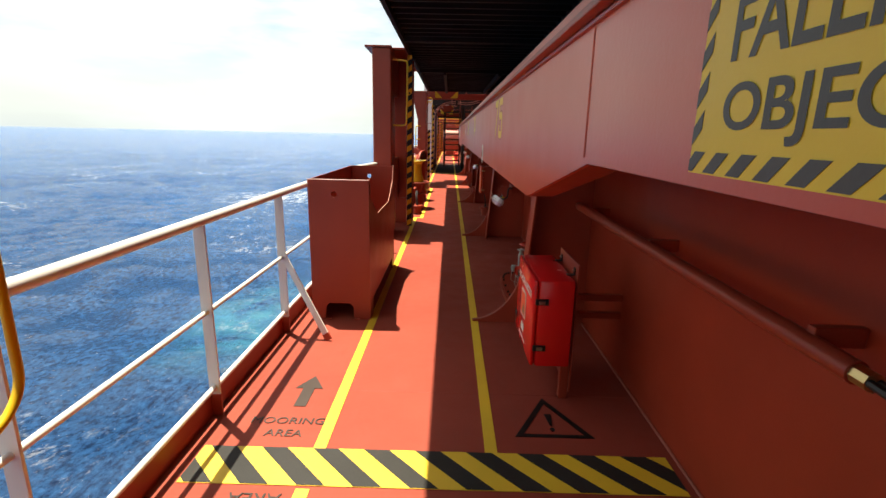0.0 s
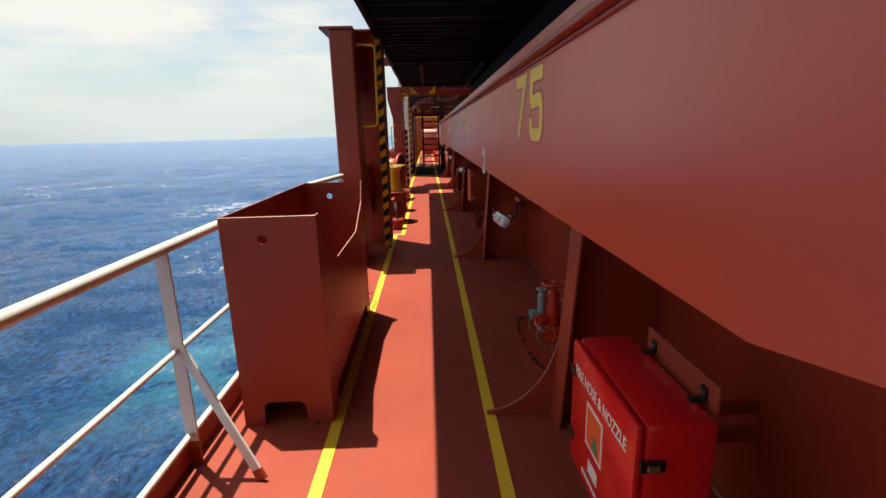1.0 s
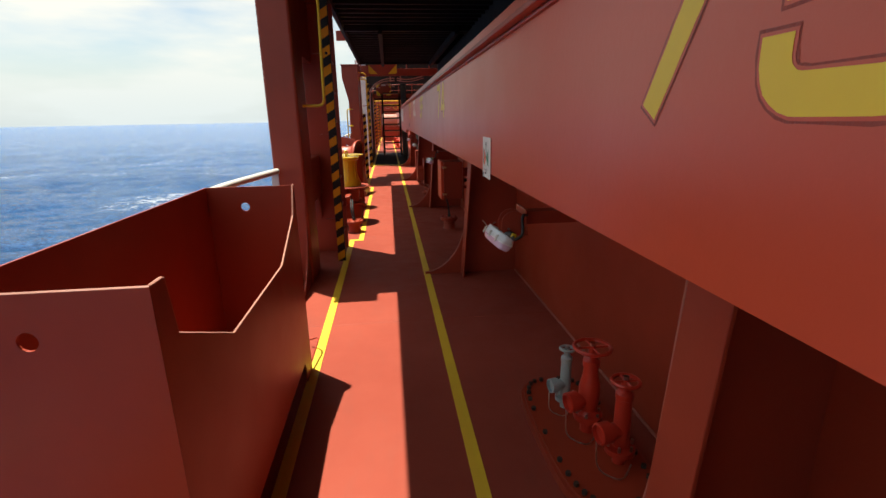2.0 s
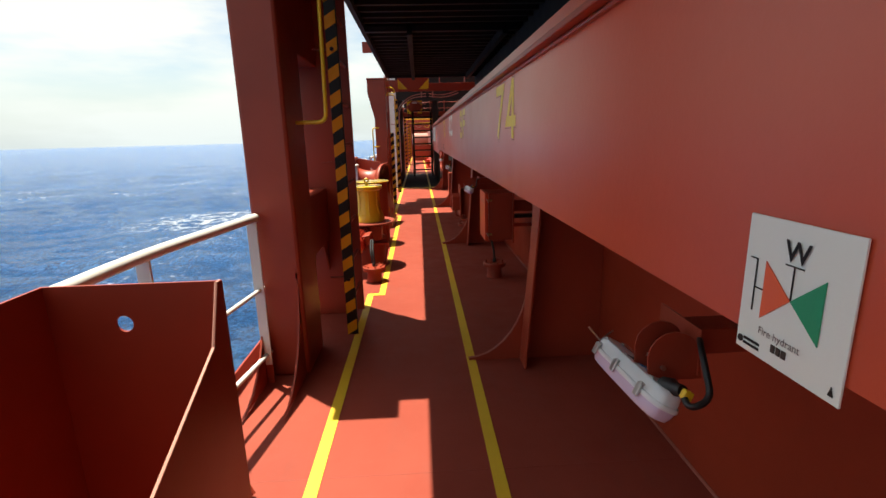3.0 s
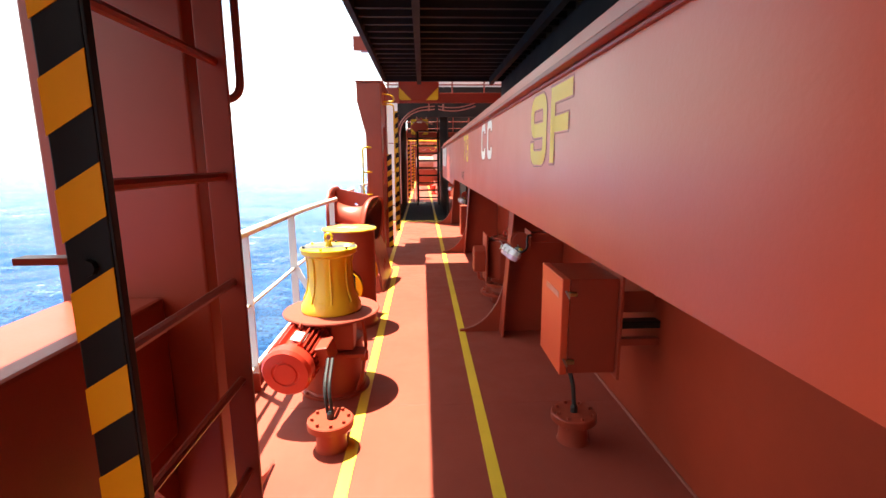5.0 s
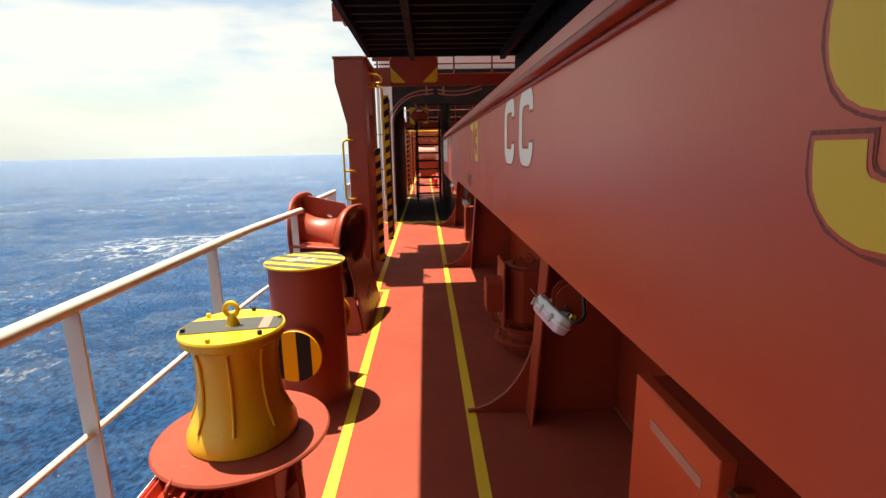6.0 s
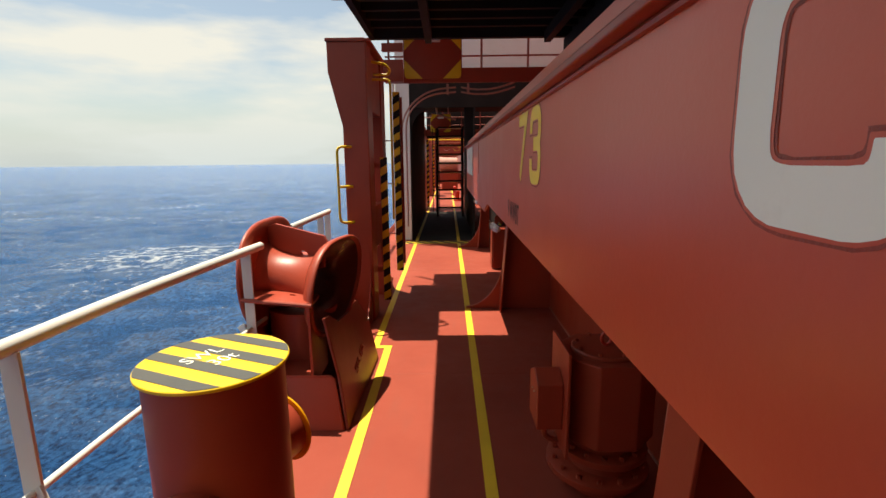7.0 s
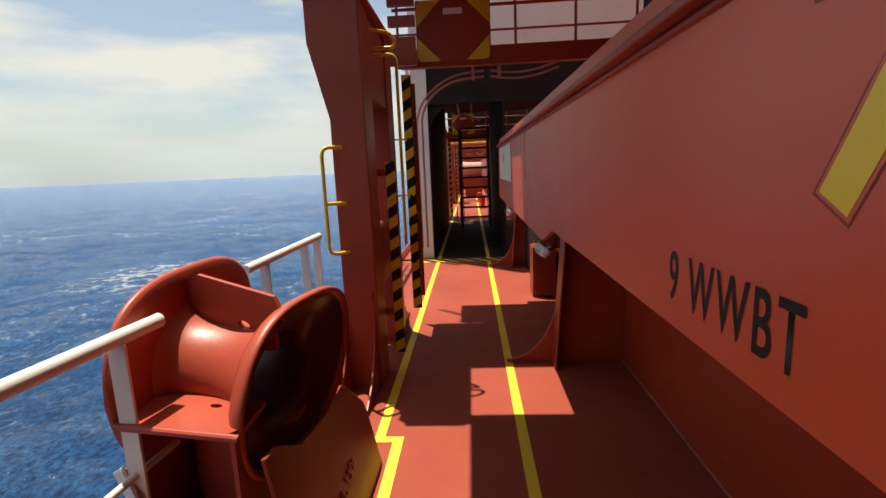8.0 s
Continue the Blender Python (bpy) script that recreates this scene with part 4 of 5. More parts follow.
# ---- bulkhead lamps under the girder ----
def build_lamp():
    l = thing("bulkhead_lamp", (0, 0, 0), "grey-white bulkhead lamp with steel clips hung under the girder", "lamp", "lamps under the girder")
    tilt = Matrix.Rotation(radians(26), 4, "Y") @ Matrix.Rotation(radians(-3), 4, "X")
    rim = [(0.25 * math.copysign(abs(math.cos(a)) ** 0.42, math.cos(a)), 0.054 * math.copysign(abs(math.sin(a)) ** 0.55, math.sin(a))) for a in (2 * math.pi * k / 36 for k in range(36))]

    def loft(levels):
        bm = bmesh.new()
        rings = [[bm.verts.new((y * s, x * s2, z)) for x, y in rim] for s, s2, z in levels]
        for a, b in zip(rings, rings[1:]):
            for k in range(36):
                bm.faces.new((a[k], a[(k + 1) % 36], b[(k + 1) % 36], b[k]))
        bm.faces.new(rings[0][::-1])
        bm.faces.new(rings[-1])
        bmesh.ops.transform(bm, matrix=tilt, verts=bm.verts[:])
        return bm

    body = part("housing", loft([(0.94, 0.98, 0.006), (0.93, 0.975, 0.02), (0.90, 0.965, 0.038), (0.78, 0.93, 0.050), (0.74, 0.92, 0.051)]), M_LAMPGREY, l, smooth=True)
    part("rim", loft([(1.0, 1.0, -0.008), (1.03, 1.01, -0.003), (1.03, 1.01, 0.004), (1.0, 1.0, 0.009)]), M_LAMPGREY, l, "rolled grey rim of the housing", smooth=True)
    part("diffuser", loft([(0.60, 0.88, -0.052), (0.78, 0.93, -0.047), (0.91, 0.965, -0.030), (0.97, 0.985, -0.0085)]), M_LENS, l, "milky lilac lamp cover", smooth=True)
    for y in (-0.15, 0.03, 0.19):
        for side in (-1, 1):
            clip = part("clip", box((side * 0.060 - 0.004, y - 0.013, -0.022), (side * 0.060 + 0.004, y + 0.013, 0.022), 0.002, tilt), M_STEEL, body, "bright steel spring clip")
            part("clip_tongue", box((side * 0.047 - 0.014, y - 0.009, 0.020), (side * 0.047 + 0.014, y + 0.009, 0.026), 0.001, tilt), M_STEEL, clip)
            part("clip_ear", box((side * 0.036 - 0.003, y - 0.012, 0.018), (side * 0.036 + 0.003, y + 0.012, 0.056), 0.001, tilt), M_STEEL, clip)
    for y, w in ((-0.045, 0.030), (-0.085, 0.016)):
        part("sticker", box((-0.012, y, 0.0512), (0.018, y + w, 0.0522), 0, tilt), M_STICKER, body, "small blue maker's sticker")
    part("text_bar", box((-0.02, -0.01, 0.0512), (0.0, 0.045, 0.0520), 0, tilt), M_STENCIL, body)
    part("cable_gland", lathe([(0.0, 0.0), (0.030, 0.0), (0.031, 0.035), (0.022, 0.05), (0.018, 0.085), (0.0, 0.085)], 16, tilt @ Matrix.Translation((0.0, -0.175, 0.047)) @ Matrix.Rotation(radians(72), 4, "X")), M_RUBBER, l, smooth=True)
    part("tag", box((-0.012, -0.285, 0.055), (0.018, -0.262, 0.085), 0.004, tilt), M_YELLOW, l, "yellow cable tag")
    part("cable", tube(bend([tilt @ Vector((0, -0.26, 0.07)), Vector((0.02, -0.315, 0.055)), Vector((0.09, -0.31, 0.08)), Vector((0.11, -0.20, 0.20)), Vector((0.17, -0.10, 0.17))], 0.08, 7), 0.010, 10), M_RUBBER, l, "thick black cable", smooth=True)
    part("hook_wire", tube([(-0.06, 0.27, 0.07), (-0.02, 0.25, 0.02), (0.04, 0.27, 0.05)], 0.004, 6), M_STEEL, l)
    # folded saddle that carries the housing, and its arm back to the coaming
    saddle = part("saddle", box((0.035, -0.20, 0.052), (0.045, 0.20, 0.060), 0.002, tilt), M_RED, l)
    cheek = [(0.02, 0.058)] + [(0.10 + 0.085 * math.cos(a), 0.14 + 0.085 * math.sin(a)) for a in (math.pi * (1 - k / 8) for k in range(9))] + [(0.20, 0.058)]
    for y in (-0.115, -0.02):
        part("cheek", prism(cheek, 0.006, Matrix.Translation((-0.02, y, -0.02)) @ ACROSS), M_RED, saddle)
        part("bolt", tube([(0.045, y - 0.012, 0.085), (0.045, y + 0.0005, 0.085)], 0.008, 6), M_STEEL, saddle)
    part("mount_plate", box((0.160, -0.12, 0.05), (0.168, 0.14, 0.21), 0.003), M_RED, l)
    part("arm", box((0.169, -0.07, 0.10), (0.68, 0.05, 0.19), 0.006), M_RED, l)
    return l


M_STICKER = painted("blue_sticker", (0.03, 0.28, 0.62), 0.4, 0.05)
lamp = build_lamp()
SMALL = Matrix.Scale(0.9, 4)
lamp.matrix_basis = pose(0.965, 6.34, 0.80) @ SMALL
for x, y, z in ((0.955, 11.24, 0.86), (0.97, 16.1, 0.85), (0.97, 19.6, 0.85)):
    copy_thing(lamp, pose(x, y, z) @ SMALL)


# ---- hydrant valves on a bolted cover ----
def valve_profile(s):
    return [(0.0, 0.0), (0.030, 0.0), (0.030, 0.05), (0.062, 0.052), (0.062, 0.072), (0.05, 0.075), (0.036, 0.09), (0.044, 0.13), (0.046, 0.18), (0.034, 0.22), (0.03, 0.26), (0.036, 0.262), (0.036, 0.285), (0.018, 0.30), (0.014, 0.34), (0.0, 0.34)] if s == 0 else \
        [(0.0, 0.0), (0.026, 0.0), (0.026, 0.04), (0.058, 0.042), (0.058, 0.062), (0.03, 0.068), (0.033, 0.12), (0.031, 0.25), (0.034, 0.252), (0.034, 0.27), (0.02, 0.28), (0.012, 0.32), (0.0, 0.32)]


def build_valve(at, tall, mat, wheel, label, outlet=True, slim=1, rz=0, k=1.0):
    v = thing("hydrant_valve", pose(*at, 0, 0, rz) @ Matrix.Diagonal((k, k, k, 1)), label, "valve", "valves on the bolted cover")
    prof = [(r, z * tall) for r, z in valve_profile(slim)]
    part("body", lathe(prof, 20), mat, v, smooth=True)
    top = prof[-1][1]
    ring = [(wheel * math.cos(2 * math.pi * i / 20), wheel * math.sin(2 * math.pi * i / 20), top - 0.008) for i in range(21)]
    hw = part("handwheel", add_tube(bmesh.new(), ring, 0.008, 8, False), mat, v, smooth=True)
    for a in range(4):
        part("spoke", tube([(0, 0, top - 0.008), (wheel * math.cos(a * 1.57), wheel * math.sin(a * 1.57), top - 0.008)], 0.005, 6), mat, hw)
    part("nut", tube([(0, 0, top - 0.004), (0, 0, top + 0.014)], 0.011, 6), M_STEEL, v)
    for a in range(6):
        part("bolt", tube([(0.05 * math.cos(a * 1.047), 0.05 * math.sin(a * 1.047), 0.066 * tall), (0.05 * math.cos(a * 1.047), 0.05 * math.sin(a * 1.047), 0.084 * tall)], 0.006, 6), M_STEEL, v)
    if outlet:
        turn = Matrix.Translation((0, 0, 0.13 * tall)) @ Matrix.Rotation(radians(-90), 4, "Y") @ Matrix.Rotation(0.2, 4, "X")
        part("outlet", lathe([(0.0, 0.0), (0.03, 0.0), (0.03, 0.055), (0.043, 0.058), (0.043, 0.105), (0.036, 0.108), (0.036, 0.09), (0.0, 0.088)], 18, turn), mat, v, smooth=True)
        part("chain", tube(bend([(-0.1, 0, 0.09 * tall), (-0.12, -0.06, 0.02), (-0.04, -0.12, 0.006), (0.02, -0.06, 0.03)], 0.04), 0.003, 6), M_STEEL, v)
    return v


def build_cover():
    c = thing("bolted_cover", (1.17, 5.40, 0), "red bolted oval manhole cover on a raised rim", "cover")

    def oval(hx, hy, n=36, e=0.55):
        return [(hx * math.copysign(abs(math.cos(a)) ** e, math.cos(a)), hy * math.copysign(abs(math.sin(a)) ** e, math.sin(a))) for a in (2 * math.pi * k / n for k in range(n))]

    part("rim", softened(prism(oval(0.215, 0.50), 0.045), 0.005), M_RED, c)
    part("lid", prism(oval(0.20, 0.485), 0.012, Matrix.Translation((0, 0, 0.0455))), M_DARKRED, c)
    for x, y in oval(0.178, 0.462, 30):
        part("nut", tube([(x, y, 0.0575), (x, y, 0.074)], 0.0115, 6), M_STENCIL, c, "dark greased cover nut")
    return c


build_cover()
build_valve((1.20, 5.40, 0.058), 1.2, M_HYDRANT, 0.075, "red fire hydrant valve with a large handwheel", slim=0, k=1.1)
build_valve((1.25, 5.17, 0.058), 1.15, M_HYDRANT, 0.05, "tall red hydrant valve with a capped outlet", slim=1, k=1.1)
build_valve((1.16, 5.60, 0.058), 1.25, M_VALVEBLUE, 0.04, "pale blue air valve with a small handwheel", slim=1, k=0.85)


# ---- flanged deck sockets ----
def build_socket(at, label, r=0.125, h=0.17):
    s = thing("deck_socket", at, label, "socket", "flanged deck sockets")
    part("neck", lathe([(0.0, 0.001), (r * 0.72, 0.001), (r * 0.66, 0.02), (r * 0.62, h - 0.04), (0.0, h - 0.04)], 24), M_RED, s, smooth=True)
    part("flange", lathe([(0.0, h - 0.04), (r, h - 0.04), (r, h - 0.005), (r - 0.005, h), (0.0, h)], 28), M_RED, s, smooth=True)
    for k in range(8):
        a = k * math.pi / 4 + 0.2
        part("bolt", tube([(0.78 * r * math.cos(a), 0.78 * r * math.sin(a), h), (0.78 * r * math.cos(a), 0.78 * r * math.sin(a), h + 0.016)], 0.010, 6), M_RED, s)
        part("nut", tube([(0.78 * r * math.cos(a), 0.78 * r * math.sin(a), h - 0.058), (0.78 * r * math.cos(a), 0.78 * r * math.sin(a), h - 0.041)], 0.011, 6), M_RED, s)
    part("gland", lathe([(0.0, h), (0.02, h), (0.02, h + 0.03), (0.012, h + 0.045), (0.0, h + 0.045)], 10), M_RUBBER, s)
    return s


right_socket = build_socket((1.12, 10.12, 0), "red flanged deck socket with a black cable gland")
part("cable", tube(bend([(0, 0, 0.2), (-0.01, 0.0, 0.33), (-0.035, 0.03, 0.43)], 0.05), 0.012, 8), M_RUBBER, right_socket)
left_socket = build_socket((-0.225, 10.12, 0), "red flanged deck socket before the capstan")
for k in (-0.012, 0.012):
    part("cable", tube(bend([(k, 0, 0.2), (k - 0.02, 0.02, 0.33), (k - 0.03, 0.22, 0.42)], 0.08), 0.010, 8), M_RUBBER, left_socket)


# ---- control cabinet ----
def build_cabinet():
    c = thing("control_cabinet", (1.005, 10.05, 0.43), "red steel control cabinet with brass latches on wall arms", "cabinet")
    body = part("body", box((0.042, 0.0, 0.0), (0.30, 0.40, 0.515), 0.006), M_RED, c)
    door = part("door", box((0.0, -0.006, -0.004), (0.0395, 0.406, 0.519), 0.005), M_GIRDER, c)
    part("name_plate", box((-0.002, 0.05, 0.405), (-0.0003, 0.30, 0.435)), M_EDGE, door, "engraved plate with unreadable text")
    part("gasket", box((0.0397, 0.004, 0.004), (0.0418, 0.396, 0.511)), M_STEEL, body)
    for z in (0.06, 0.43):
        lt = part("latch", box((0.03, -0.022, z), (0.075, -0.001, z + 0.022), 0.004), M_BRASS, body, "brass latch")
        part("wing_nut", tube([(0.015, -0.018, z + 0.03), (0.035, -0.018, z - 0.01)], 0.006, 6), M_STEEL, lt)
    part("back_plate", box((0.301, -0.03, -0.03), (0.315, 0.43, 0.54), 0.003), M_RED, c)
    part("arm", box((0.316, 0.02, 0.14), (0.543, 0.06, 0.18), 0.004), M_RED, c)
    part("arm", box((0.316, 0.02, 0.235), (0.543, 0.09, 0.275), 0.004), M_BLACK, c)
    part("upper_plate", box((0.316, 0.1, 0.30), (0.543, 0.11, 0.42), 0.003), M_RED, c)
    return c


build_cabinet()


def build_valve_cabinet():
    v = thing("valve_actuator", (1.19, 12.80, 0), "red eight-sided valve actuator with a side box on bolted flanges", "valve")
    part("foot", lathe([(0.0, 0.001), (0.15, 0.001), (0.15, 0.10), (0.0, 0.10)], 28), M_RED, v, smooth=True)
    for z, r, dx in ((0.10, 0.245, -0.02), (0.20, 0.215, 0.0)):
        fl = part("flange", lathe([(0.0, z), (r, z), (r + 0.002, z + 0.004), (r + 0.002, z + 0.030), (r - 0.004, z + 0.034), (0.0, z + 0.034)], 36, Matrix.Translation((dx, 0, 0))), M_RED, v, smooth=True)
        for k in range(14):
            a = k * math.pi / 7
            q = r - 0.032
            part("bolt", tube([(dx + q * math.cos(a), q * math.sin(a), z + 0.034), (dx + q * math.cos(a), q * math.sin(a), z + 0.052)], 0.012, 6), M_RED, fl)
    part("neck", lathe([(0.0, 0.134), (0.16, 0.134), (0.15, 0.20), (0.0, 0.20)], 28), M_RED, v, smooth=True)
    part("collar", lathe([(0.0, 0.2345), (0.15, 0.2345), (0.16, 0.30), (0.0, 0.30)], 28), M_RED, v, smooth=True)
    eight = [(0.235 * math.cos(radians(22.5 + 45 * k)), 0.235 * math.sin(radians(22.5 + 45 * k))) for k in range(8)]
    part("casing", softened(prism(eight, 0.41, Matrix.Translation((0, 0, 0.3005))), 0.006), M_RED, v)
    lid = part("lid", lathe([(0.0, 0.711), (0.165, 0.711), (0.165, 0.722), (0.158, 0.728), (0.0, 0.73)], 32), M_RED, v, smooth=True)
    for k in range(8):
        a = k * math.pi / 4 + 0.3
        part("bolt", tube([(0.14 * math.cos(a), 0.14 * math.sin(a), 0.728), (0.14 * math.cos(a), 0.14 * math.sin(a), 0.742)], 0.010, 6), M_RED, lid)
    ring = [(0.022 * math.cos(a), 0.0, 0.766 + 0.032 * math.sin(a)) for a in (2 * math.pi * k / 14 for k in range(15))]
    part("lifting_eye", add_tube(bmesh.new(), ring, 0.008, 8, False), M_HYDRANT, lid, smooth=True)
    part("back_plate", box((-0.236, -0.225, 0.27), (-0.222, 0.10, 0.775), 0.003), M_RED, v)
    bx = part("side_box", softened(prism([(-0.14, 0.36), (0.05, 0.36), (0.05, 0.58), (-0.045, 0.63), (-0.14, 0.58)], 0.12, Matrix.Translation((-0.357, -0.02, 0.02)) @ ALONG), 0.005), M_RED, v)
    for y in (-0.09, -0.05):
        part("stud", tube([(-0.363, y, 0.54), (-0.3572, y, 0.54)], 0.006, 8), M_STEEL, bx)
    part("conduit", tube(bend([(-0.30, -0.06, 0.379), (-0.30, -0.06, 0.28), (-0.20, -0.06, 0.26)], 0.04), 0.014, 8), M_RED, bx, smooth=True)
    return v


build_valve_cabinet()
far_cab = thing("deck_box", (1.10, 17.6, 0), "small red deck box beside the coaming", "box")
part("body", box((0, 0, 0.02), (0.25, 0.3, 0.62), 0.01), M_RED, far_cab)
part("door", box((-0.02, 0.01, 0.03), (-0.001, 0.29, 0.61), 0.006), M_RED, far_cab)


# ---- capstan ----
def build_capstan():
    c = thing("capstan", (-0.335, 10.86, 0), "red electric mooring capstan with a yellow warping head", "capstan")
    part("base", lathe([(0.0, 0.001), (0.215, 0.001), (0.215, 0.02), (0.205, 0.03), (0.2, 0.36), (0.0, 0.36)], 32), M_RED, c, smooth=True)
    part("gear_case", lathe([(0.0, 0.36), (0.16, 0.361), (0.16, 0.50), (0.12, 0.53), (0.0, 0.53)], 28), M_RED, c, smooth=True)
    part("tray", lathe([(0.0, 0.531), (0.30, 0.535), (0.318, 0.545), (0.322, 0.555), (0.316, 0.562), (0.0, 0.560)], 48), M_DECK, c, "round red drip tray", smooth=True)
    head = part("warping_head", lathe([(0.0, 0.561), (0.195, 0.561), (0.2, 0.567), (0.198, 0.60), (0.178, 0.64), (0.152, 0.70), (0.140, 0.78), (0.140, 0.88), (0.150, 0.935), (0.182, 0.955), (0.182, 0.975), (0.0, 0.975)], 48), M_YELLOWWORN, c, "worn yellow warping drum", smooth=True)
    for k in range(8):
        a = k * math.pi / 4 + 0.2
        whelp = [((r + 0.004) * math.cos(a), (r + 0.004) * math.sin(a), z) for r, z in ((0.178, 0.64), (0.152, 0.70), (0.140, 0.78), (0.140, 0.88), (0.149, 0.93))]
        part("whelp", tube(whelp, 0.006, 8), M_YELLOWWORN, head)
    cap = part("cap", lathe([(0.0, 0.9755), (0.183, 0.9755), (0.186, 0.982), (0.183, 0.990), (0.0, 0.991)], 48), M_YELLOW, c, "yellow cap with a grey band", smooth=True)
    band_poly = [(0.178 * math.cos(a), 0.178 * math.sin(a)) for a in [radians(d) for d in range(-22, 23, 4)]] + [(0.178 * math.cos(a), 0.178 * math.sin(a)) for a in [radians(d) for d in range(158, 203, 4)]]
    part("band", prism(band_poly, 0.002, Matrix.Translation((0, 0, 0.9912)) @ Matrix.Rotation(radians(8), 4, "Z")), M_GREY, cap)
    part("label_bar", box((0.10, -0.06, 0.9935), (0.135, 0.065, 0.9945), 0, Matrix.Rotation(radians(8), 4, "Z")), M_EDGE, cap)
    for k in range(6):
        a = k * math.pi / 3 + 0.4
        part("bolt", tube([(0.165 * math.cos(a), 0.165 * math.sin(a), 0.991), (0.165 * math.cos(a), 0.165 * math.sin(a), 1.004)], 0.009, 6), M_BLACK if k % 2 else M_YELLOW, cap)
    eye = [(0.023 * math.cos(a), 0.0, 1.052 + 0.025 * math.sin(a)) for a in (2 * math.pi * k / 18 for k in range(19))]
    eb = part("eye_bolt", add_tube(bmesh.new(), eye, 0.009, 10, False), M_YELLOW, cap, smooth=True)
    part("shank", lathe([(0.0, 0.992), (0.026, 0.992), (0.02, 1.01), (0.014, 1.03), (0.0, 1.032)], 14), M_YELLOW, eb, smooth=True)
    # motor
    mt = Matrix.Translation((-0.13, -0.21, 0.405)) @ Matrix.Rotation(radians(-6), 4, "Z") @ Matrix.Rotation(radians(8), 4, "X") @ Matrix.Scale(1.16, 4) @ Matrix.Rotation(radians(90), 4, "X")
    motor = part("motor", lathe([(0.0, -0.02), (0.135, -0.02), (0.135, 0.0), (0.105, 0.01), (0.105, 0.24), (0.128, 0.245), (0.128, 0.30), (0.115, 0.318), (0.070, 0.320), (0.066, 0.313), (0.058, 0.313), (0.054, 0.320), (0.0, 0.320)], 36, mt), M_HYDRANT, c, "finned red electric motor", smooth=True)
    for k in range(32):
        a = 2 * math.pi * k / 32
        if 1.2 < a < 1.9:
            continue
        part("fin", box((0.103, -0.0035, 0.004), (0.134, 0.0035, 0.236), 0, mt @ Matrix.Rotation(a, 4, "Z")), M_HYDRANT, motor)
    part("rating_plate", box((-0.035, 0.116, 0.10), (0.035, 0.1185, 0.19), 0, mt @ Matrix.Rotation(radians(-12), 4, "Z")), M_LAMPGREY, motor, "grey rating plate")
    part("terminal_box", box((0.10, -0.05, 0.07), (0.19, 0.05, 0.20), 0.008, mt @ Matrix.Rotation(radians(10), 4, "Z")), M_RED, motor)
    lug = [mt @ Vector((0.0, 0.12 + 0.02 * math.sin(a), 0.05 + 0.025 * math.cos(a))) for a in (2 * math.pi * k / 12 for k in range(13))]
    part("lifting_lug", add_tube(bmesh.new(), lug, 0.007, 8, False), M_RED, motor)
    # control side
    part("side_case", box((0.02, -0.21, 0.34), (0.17, -0.06, 0.52), 0.01), M_RED, c)
    part("side_shelf", box((0.0, -0.24, 0.30), (0.24, -0.10, 0.325), 0.005), M_RED, c)
    lever = part("brake_lever", tube(bend([(0.22, -0.12, 0.52), (0.24, -0.12, 0.36), (0.21, -0.14, 0.14), (0.17, -0.14, 0.03)], 0.05), 0.012, 8), M_RED, c)
    part("lever_joint", box((0.20, -0.15, 0.24), (0.25, -0.10, 0.30), 0.008), M_RED, lever)
    part("knob", lathe([(0.0, 0.0), (0.016, 0.004), (0.016, 0.03), (0.0, 0.036)], 10, Matrix.Translation((0.22, -0.12, 0.52))), M_RED, lever)
    for k, a in enumerate((-2.4, -0.8, 0.8, 2.4)):
        part("foot_bolt", tube([(0.222 * math.cos(a), 0.222 * math.sin(a), 0.001), (0.222 * math.cos(a), 0.222 * math.sin(a), 0.03)], 0.011, 6), M_RED, c)
    part("foot_plate", lathe([(0.0, 0.0008), (0.238, 0.0008), (0.238, 0.014), (0.0, 0.0145)], 36), M_RED, c)
    return c


M_YELLOWWORN = painted("worn_yellow_drum", (0.70, 0.43, 0.025), 0.3, 0.12, 0.85, (0.26, 0.10, 0.02), stretch=(1.6, 1.6, 0.12), bump=0.15)
build_capstan()


